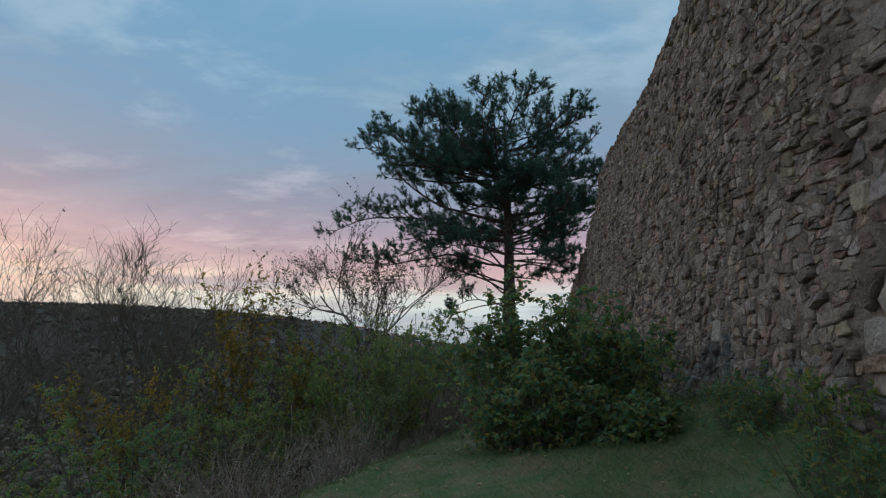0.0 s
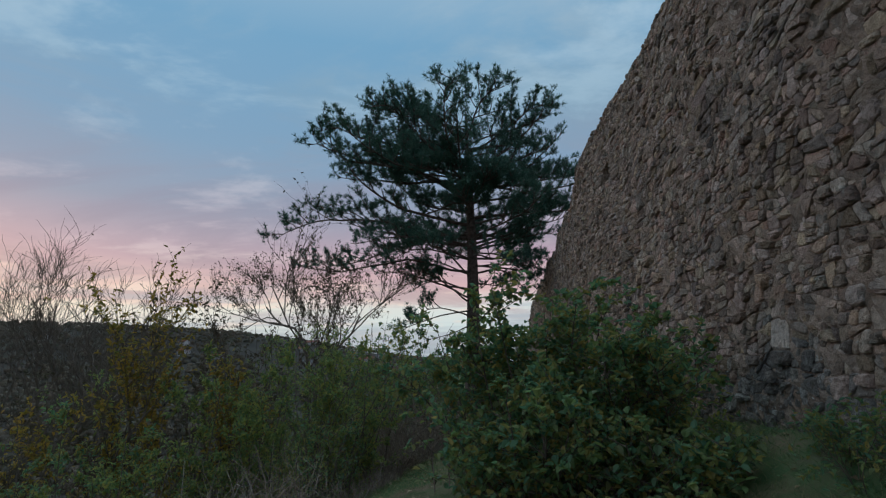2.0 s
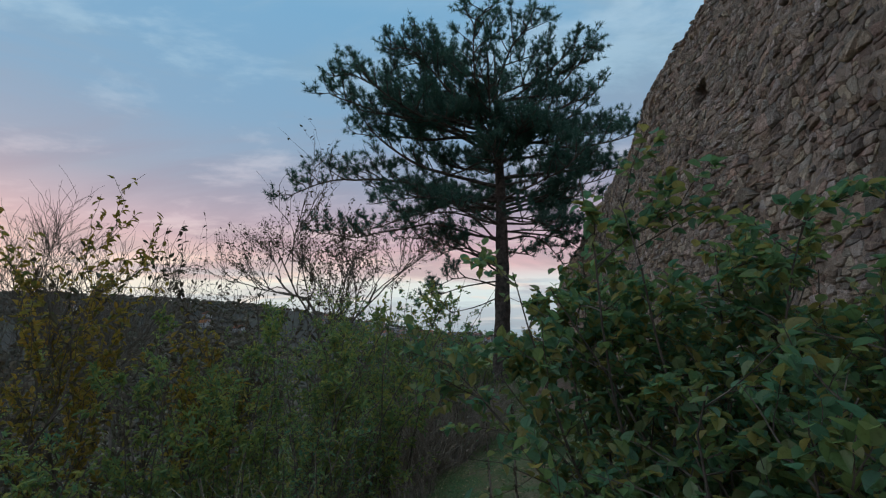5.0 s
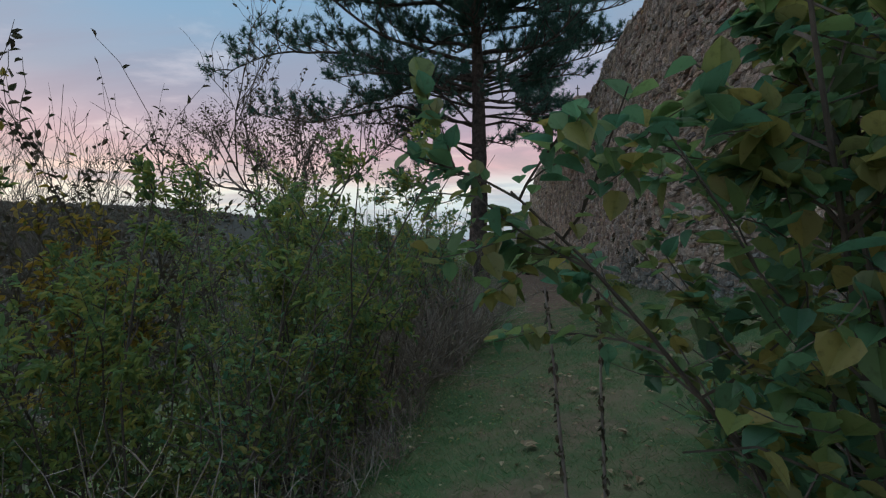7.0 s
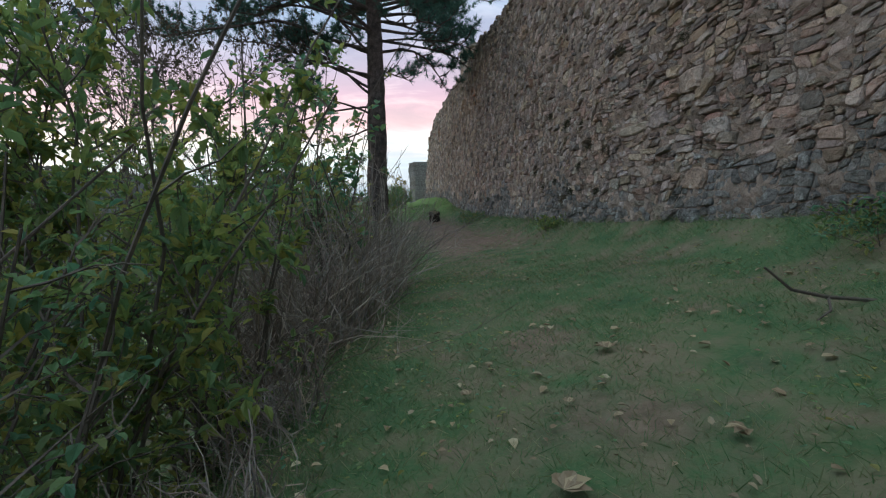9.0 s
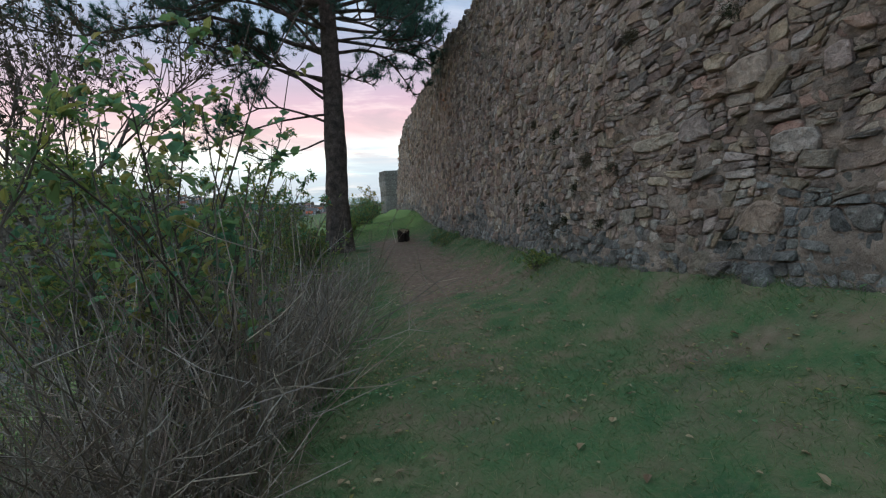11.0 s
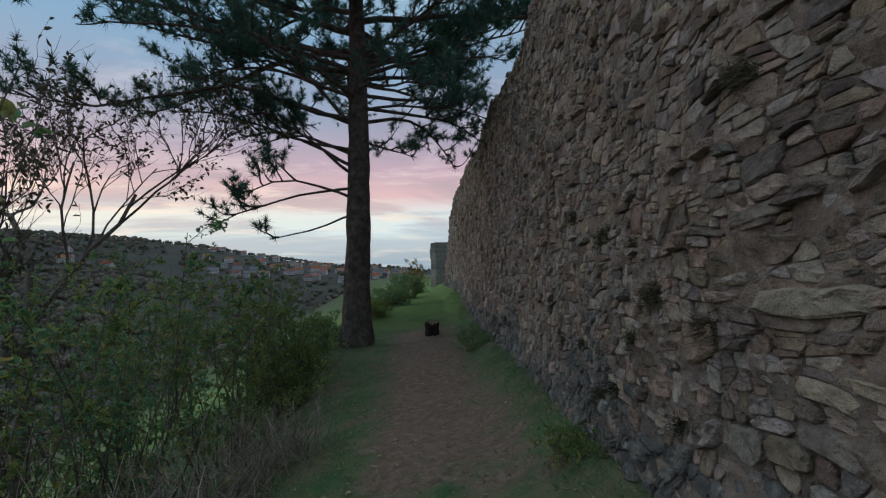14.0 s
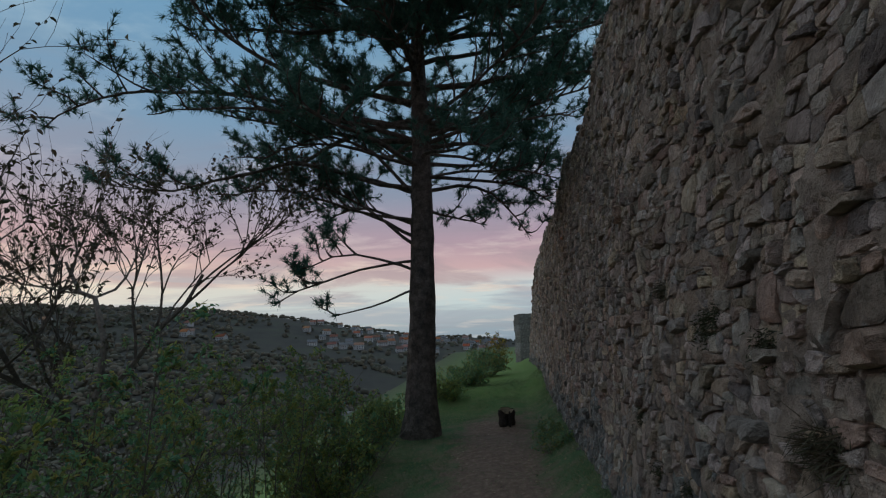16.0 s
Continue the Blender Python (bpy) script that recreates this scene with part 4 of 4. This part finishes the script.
# ---- across the valley ----
def build_woods():
    rng = np.random.RandomState(77)
    n = 10000
    az = np.radians(rng.uniform(-58, 22, n))
    r = 170 * (1380 / 170) ** rng.rand(n) ** 0.8
    x, y = r * np.sin(az), r * np.cos(az)
    clump = noise_field(x, y)
    keep = ((clump > -0.7) | (r > 1000)) & ((np.degrees(az) < 4) | (r > 700)) & ((np.degrees(az) < -16) | (r < 740) | (r > 1260) | (rng.rand(n) < 0.22))
    x, y, r = x[keep], y[keep], r[keep]
    z = ground_z(x, y)
    g = Geo()
    ico = np.array([(math.cos(a) * math.cos(b), math.sin(a) * math.cos(b), math.sin(b)) for b in (-0.5, 0.35, 1.0) for a in np.arange(6) * math.pi / 3 + b] + [(0, 0, 1.05)])
    tri = [(k * 6 + i, k * 6 + (i + 1) % 6, k * 6 + 6 + (i + 1) % 6, k * 6 + 6 + i) for k in (0, 1) for i in range(6)]
    for i in range(len(x)):
        w = rng.uniform(1.8, 4.0) * (1 + r[i] / 2200)
        v = ico * (1 + 0.5 * (rng.rand(19, 1) - 0.5)) * np.array([w, w, w * rng.uniform(0.5, 0.9)]) + np.array([x[i], y[i], z[i] + w * 0.5])
        g.put(v, tri + [(12 + j, 12 + (j + 1) % 6, 18) for j in range(6)])
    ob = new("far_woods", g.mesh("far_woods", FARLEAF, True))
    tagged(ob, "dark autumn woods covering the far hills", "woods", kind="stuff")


def noise_field(x, y):
    return np.sin(x * 0.013 + 2 * np.sin(y * 0.006)) * np.sin(y * 0.011 + 1.3) + 0.5 * np.sin(x * 0.04 + y * 0.03)


build_woods()


def house(x, y, w, d, h, turn, wall_mat, roof_mat, label, flat=False):
    ob = thing("house", at_ground(x, y, -0.5), label, "house", "houses in the valley")
    ob.rotation_euler = (0, 0, turn)
    g = Geo()
    g.box(-w / 2, -d / 2, 0, w / 2, d / 2, h)
    if not flat:
        g.put([(-w / 2, -d / 2, h), (-w / 2, d / 2, h), (-w / 2, 0, h + d * 0.40), (w / 2, -d / 2, h), (w / 2, d / 2, h), (w / 2, 0, h + d * 0.40)], [(0, 1, 2), (3, 5, 4), (0, 3, 4, 1)])
    part("wall", g, wall_mat, ob)
    g = Geo()
    if flat:
        g.box(-w / 2 - 0.3, -d / 2 - 0.3, h, w / 2 + 0.3, d / 2 + 0.3, h + 0.4)
    else:
        e, k = 0.6, d * 0.40
        for sgn in (-1, 1):
            v = [(-w / 2 - e, sgn * (d / 2 + e), h - e * 0.8), (w / 2 + e, sgn * (d / 2 + e), h - e * 0.8), (w / 2 + e, 0, h + k), (-w / 2 - e, 0, h + k)]
            g.put(v + [(a, b, c + 0.35) for a, b, c in v], [(0, 1, 2, 3), (4, 7, 6, 5), (0, 4, 5, 1), (1, 5, 6, 2), (2, 6, 7, 3), (3, 7, 4, 0)])
    roof = part("roof", g, roof_mat, ob)
    if not flat:
        g = Geo()
        g.box(w * 0.2, -0.5 - d * 0.1, h + d * 0.2, w * 0.2 + 0.9, 0.4 - d * 0.1, h + d * 0.40 + 1.0)
        part("chimney", g, roof_mat, roof)
    for floor in range(int(h // 2.8)):
        for k in range(max(2, int(w / 3.2))):
            g = Geo()
            cx = -w / 2 + w * (k + 0.5) / max(2, int(w / 3.2))
            g.box(cx - 0.6, -d / 2 - 0.06, floor * 2.8 + 1.2, cx + 0.6, -d / 2 + 0.05, floor * 2.8 + 2.6)
            part("window", g, PANE, ob)
    return ob


def build_village():
    rng = np.random.RandomState(9)
    slate = surface("slate_roof", [(0.3, (0.07, 0.075, 0.085)), (0.7, (0.14, 0.145, 0.155))], 1.0, 0.7, bump=0.3, vary=0.4)
    spots = []
    for k in range(66):
        az, r = math.radians(rng.uniform(-11, 11.5)), rng.uniform(800, 1230)
        spots.append((r * math.sin(az), r * math.cos(az)))
    for k in range(5):
        az, r = math.radians(rng.uniform(-42, -15)), rng.uniform(600, 1000)
        spots.append((r * math.sin(az), r * math.cos(az)))
    for x, y in spots:
        red = rng.rand() < 0.6
        tall = rng.uniform(5.6, 8.6)
        words = "white plastered house with a red tiled roof" if red else "white plastered house with a grey slate roof"
        house(x, y, rng.uniform(10, 17), rng.uniform(8, 10), tall, rng.uniform(-0.6, 0.6), PLASTER, ROOF if red else slate, words)
    house(-40, 420, 15, 10, 8.5, 0.3, PLASTER, slate, "white modern house with a flat grey roof", True)
    house(-8, 395, 9, 8, 6.0, 0.7, PLASTER, slate, "small white house with a grey roof")
    house(62, 640, 34, 14, 9.0, 0.05, PLASTER, slate, "long white flat-roofed building", True)


build_village()


# ---- end of the ruin ----
def build_stub():
    """The next piece of the old wall, beyond the corner."""
    x, y, z = 12.35, 52.0, float(ground_z(12.0, 52.0))
    ob = thing("wall_stub", (x, y, z), "broken end of another stone wall, coloured dark for its shade", "wall", kind="structure")
    g = Geo()
    rng = np.random.RandomState(3)
    for k in range(9):
        w = 0.5 + 0.10 * rng.rand()
        g.box(-w, -0.6, k * 0.42 - 0.4, 4.0, 1.2 + 0.1 * rng.rand(), k * 0.42 + 0.02)
    # the stub's shaded side is put into the colour: darker grey, not brown stone
    part("masonry", g, GREY, ob)
    rng = np.random.RandomState(4)
    for i in range(9):
        for j in range(3):
            g = Geo()
            w = 0.24 + 0.08 * rng.rand()
            g.box(-w, -0.03, 0.02, w, 0.05, 0.36)
            part("stone", g, GREY, ob).location = (-0.25 + j * 0.62 + 0.1 * rng.rand(), -0.62, i * 0.42 - 0.38)


build_stub()


def build_tower():
    """A tower roof with its finial, seen over the top of the wall."""
    x, y = 24.9, 65.2
    ob = thing("tower", (x, y, 0), "square stone tower with an iron finial, behind the wall", "tower")
    g = Geo()
    g.box(-2.1, -2.1, 0, 2.1, 2.1, 17.6)
    g.box(-2.3, -2.3, 17.6, 2.3, 2.3, 18.0)
    part("masonry", g, MORTAR, ob)
    g = Geo()
    g.tube([(-2.0, -2.0, 18.0), (-2.0, -2.0, 19.3)], (0.09, 0.05), 6)
    g.tube([(-2.25, -2.0, 18.9), (-1.75, -2.0, 18.9)], (0.05, 0.05), 6)
    part("finial", g, TREAT, ob)


build_tower()


# ---- small things on the path ----
def build_log():
    x, y = 6.3, 29.7
    ob = thing("log", at_ground(x, y), "short charred log section split on top beside the path", "log")
    ob.rotation_euler, ob.scale = (0, 0, 0.35), (0.85, 0.85, 0.85)
    rng = np.random.RandomState(8)
    g, top = Geo(), Geo()
    ang = np.arange(14) * 2 * math.pi / 14
    rad = 0.27 + 0.03 * rng.rand(14)
    rad[10] *= 0.42
    rad[[9, 11]] *= 0.8
    rings = [(-0.03, 0.92), (0.06, 1.04), (0.25, 0.94), (0.40, 1.06), (0.50, 0.95)]
    v = [(rad[j] * f * math.cos(a), rad[j] * f * math.sin(a) * 0.85, z + (0.05 if j in (2, 3, 4) and z > 0.3 else -0.12 if j in (9, 10, 11) and z > 0.3 else 0.0)) for z, f in rings for j, a in enumerate(ang)]
    g.put(v, [(i * 14 + j, i * 14 + (j + 1) % 14, (i + 1) * 14 + (j + 1) % 14, (i + 1) * 14 + j) for i in range(4) for j in range(14)])
    g.tube([(-0.06, -0.28, -0.02), (-0.03, -0.30, 0.25), (-0.05, -0.27, 0.47)], (0.035, 0.05, 0.03), 6, 0.3)
    part("bark", g, CHAR, ob)
    v = [(rad[j] * 0.98 * math.cos(a), rad[j] * 0.83 * math.sin(a), 0.49 + (0.05 if j in (2, 3, 4) else -0.12 if j in (9, 10, 11) else 0.0)) for j, a in enumerate(ang)] + [(0.02, 0, 0.40)]
    top.put(v, [(j, (j + 1) % 14, 14) for j in range(14)])
    part("cut_face", top, CUTWOOD, ob, "weathered hollow cut face")


build_log()


def dead_stalk(x, y, height, seed):
    rng = np.random.RandomState(seed)
    np.random.seed(seed)
    ob = thing("dead_stalk", at_ground(x, y), "dead brown weed stalk with curled leaves", "dry plant", "dead stalks")
    g = Geo()
    pts = bend((0, 0, -0.05), (-0.03, 0.02, 1), height, 7, rng, 0.02, 0.02)
    g.tube(pts, np.linspace(0.010, 0.005, 8), 6, 0.2)
    part("stalk", g, STRAW, ob)
    g = Geo()
    n = 60
    f = (0.15 + 0.85 * rng.rand(n)) * 6.99
    j = f.astype(int)
    pos = pts[j] + (pts[j + 1] - pts[j]) * (f - j)[:, None]
    way = rng.normal(size=(n, 3)) * 0.35 + np.array([0, 0, -0.9])
    g.leaves(pos, way, 0.025 + 0.035 * rng.rand(n), 0.012 + 0.014 * rng.rand(n), 0.6, 0.1)
    part("curled_leaves", g, RUSSET, ob)


for k, (x, y, h) in enumerate(((0.37, 9.76, 1.3), (0.59, 9.85, 1.25), (-1.35, 5.0, 0.75))):
    dead_stalk(x, y, h, 200 + k)


def fallen_branch():
    ob = thing("fallen_branch", at_ground(2.6, 11.6), "bare forked branch lying in the grass", "branch")
    g = Geo()
    a = [(0.9, -0.35, 0.03), (0.45, -0.1, 0.06), (0.1, 0.02, 0.10), (-0.15, 0.06, 0.16), (-0.32, 0.10, 0.30)]
    g.tube(a, (0.014, 0.013, 0.012, 0.010, 0.006), 6, 0.2)
    g.tube([a[2], (0.0, -0.06, 0.05), (-0.2, -0.12, 0.03)], (0.009, 0.007, 0.004), 5)
    part("wood", g, TWIG, ob)


fallen_branch()


def wall_weeds():
    spots = [(3.15, 4.0, 0.7), (3.4, 5.2, 0.6), (3.55, 6.2, 0.5), (2.95, 2.9, 0.9), (6.6, 26.0, 0.5), (6.9, 27.5, 0.45), (5.1, 18.3, 0.25), (4.2, 12.2, 0.35), (4.0, 10.9, 0.5), (3.0, 7.3, 0.9), (3.3, 5.7, 0.8), (2.75, 3.6, 0.7)]
    for k, (x, y, h) in enumerate(spots):
        shrub("weeds", at_ground(x, y), "green weeds at the foot of the wall", h, 0.55, 12, 900, 0.055, HAZEL if k % 3 else WILLOW, 300 + k, 0.5, 0.005, group="weeds by the wall", twigs=4, category="weeds", low=0.0)


wall_weeds()


def wall_tuft(u, v, size, mat, label, seed):
    """A plant rooted in the joints of the wall."""
    rng = np.random.RandomState(seed)
    np.random.seed(seed)
    at = wall_point(u, v, 0.02)
    ob = thing("wall_plant", at, label, "plant", "plants in the wall")
    g = Geo()
    n = 380
    reach = 0.42 if mat is RUSSET else 0.16
    way = rng.normal(size=(n, 3)) * 0.6 + np.array([-0.55, 0.0, -0.15])
    p = rng.normal(size=(n, 3)) * np.array([0.01, 0.30, 0.22]) * size
    way /= np.linalg.norm(way, axis=1)[:, None]
    g.blades(p, p + way * size * reach * (0.5 + rng.rand(n, 1)), 0.005 + 0.006 * rng.rand(n))
    part("tuft", g, mat, ob)["kind"] = "stuff"


for k, (u, v, size) in enumerate(((16.34, 2.67, 0.18), (18.4, 1.98, 0.2), (17.72, 1.78, 0.22), (16.66, 1.16, 0.2), (18.55, 1.9, 0.24), (17.6, 1.0, 0.2), (17.3, 1.37, 0.22), (18.9, 0.8, 0.2), (17.9, 0.55, 0.2), (19.6, 2.3, 0.16), (20.5, 1.1, 0.22), (16.9, 0.5, 0.2), (18.2, 0.4, 0.22), (15.0, 2.4, 0.22), (19.8, 0.7, 0.25))):
    dry = k % 3 == 0
    wall_tuft(u, v, size, RUSSET if dry else MOSS, "dry brown tuft rooted in the wall" if dry else "dark green moss cushion on the wall stones", 500 + k)


def build_grass():
    rng = np.random.RandomState(51)
    np.random.seed(51)
    n = 420000
    y = -3.0 + 41 * rng.rand(n) ** 1.15 - 1.5 * rng.rand(n)
    lo, hi = along(EDGE_LINE, y) - 1.0 - 1.6 * rng.rand(n), along(WALL_LINE, y) - 0.05
    x = lo + (hi - lo) * rng.rand(n)
    worn = (np.abs(x - (0.35 + 0.19 * y)) + 0.9 * (rng.rand(n) - 0.5) < 0.95) & (y + 3 * rng.rand(n) > 18.5) & (y < 31)
    patchy = np.sin(x * 2.1 + np.sin(y * 1.3)) * np.sin(y * 1.7 + 0.5) + 0.6 * rng.rand(n)
    keep = (~worn | (rng.rand(n) < 0.12)) & (patchy > -0.45)
    x, y = x[keep], y[keep]
    m = len(x)
    tall = 0.028 + 0.05 * rng.rand(m) ** 2 + 0.10 * np.exp(-np.maximum(0, along(WALL_LINE, y) - x) / 0.35) * rng.rand(m) + 0.12 * np.exp(-np.maximum(0, x - along(EDGE_LINE, y) + 0.5) / 0.4) * rng.rand(m)
    rank = 1 - smooth(5.5, 7.5, y)
    tall = tall + 0.20 * rank * smooth(0.6, 2.0, x) * rng.rand(m) ** 2
    p = np.stack([x, y, ground_z(x, y) - 0.01], -1)
    lean = rng.normal(size=(m, 3)) * np.array([0.7, 0.7, 0.0])
    tip = p + (lean * 1.2 + np.array([0, 0, 0.9])) * tall[:, None]
    g = Geo()
    g.blades(p, tip, 0.003 + 0.0035 * rng.rand(m))
    ob = new("grass", g.mesh("grass", BLADE))
    tagged(ob, "short autumn grass on the slope below the wall", "grass", kind="stuff")
    # clover and other small round leaves in the turf
    n = 8000
    y = 3.0 + 20 * rng.rand(n)
    lo, hi = along(EDGE_LINE, y) - 0.3, along(WALL_LINE, y)
    x = lo + (hi - lo) * rng.rand(n)
    keep = np.sin(x * 1.7 + 1) * np.sin(y * 1.1) + 0.5 * rng.rand(n) > 0.35
    x, y = x[keep], y[keep]
    m = len(x)
    g = Geo()
    way = rng.normal(size=(m, 3)) * np.array([1, 1, 0.25])
    g.leaves(np.stack([x, y, ground_z(x, y) + 0.02 + 0.03 * rng.rand(m)], -1), way, 0.02 + 0.03 * rng.rand(m), 0.014 + 0.016 * rng.rand(m), 0.1, 0.97)
    ob = new("ground_herbs", g.mesh("ground_herbs", HAZEL))
    tagged(ob, "low green herbs growing in the grass", "herbs", kind="stuff")
    # fallen leaves
    n = 3400
    y = 1.0 + 28 * rng.rand(n) ** 1.1
    lo, hi = along(EDGE_LINE, y) - 0.9, along(WALL_LINE, y)
    x = lo + (hi - lo) * rng.rand(n) ** np.where(rng.rand(n) < 0.6, 3.0, 1.0)
    g = Geo()
    way = rng.normal(size=(n, 3)) * np.array([1, 1, 0.2])
    sz = 0.03 + 0.05 * rng.rand(n) ** 2
    g.leaves(np.stack([x, y, ground_z(x, y) + 0.025], -1), way, sz, sz * 0.7, 0.15, 0.85)
    ob = new("leaf_litter", g.mesh("leaf_litter", FALLEN))
    tagged(ob, "scattered dry brown leaves lying in the grass", "leaves", kind="stuff")


build_grass()
for k, (x, y, size, turn) in enumerate(((0.50, 11.0, 0.13, 0.4), (1.53, 12.1, 0.12, 1.4), (0.62, 12.1, 0.07, 2.2), (1.3, 11.0, 0.09, 3.0), (0.95, 11.65, 0.06, 0.9), (0.9, 12.4, 0.06, 2.6))):
    g = Geo()
    np.random.seed(400 + k)
    for a in (-0.9, -0.3, 0.3, 0.9):
        g.leaves([(0, 0, 0)], [(math.cos(turn + a), math.sin(turn + a), 0.15)], [size * (1 - 0.3 * abs(a))], [size * 0.5], 0.12, 0.95)
    ob = new("fallen_leaf", g.mesh("fallen_leaf", FALLEN))
    ob.location = at_ground(x, y, 0.04)
    tagged(ob, "dry pale lobed leaf lying in the grass", "leaf", "fallen leaves")


# ---- pieces of the wall ----
dress_wall(WALL)
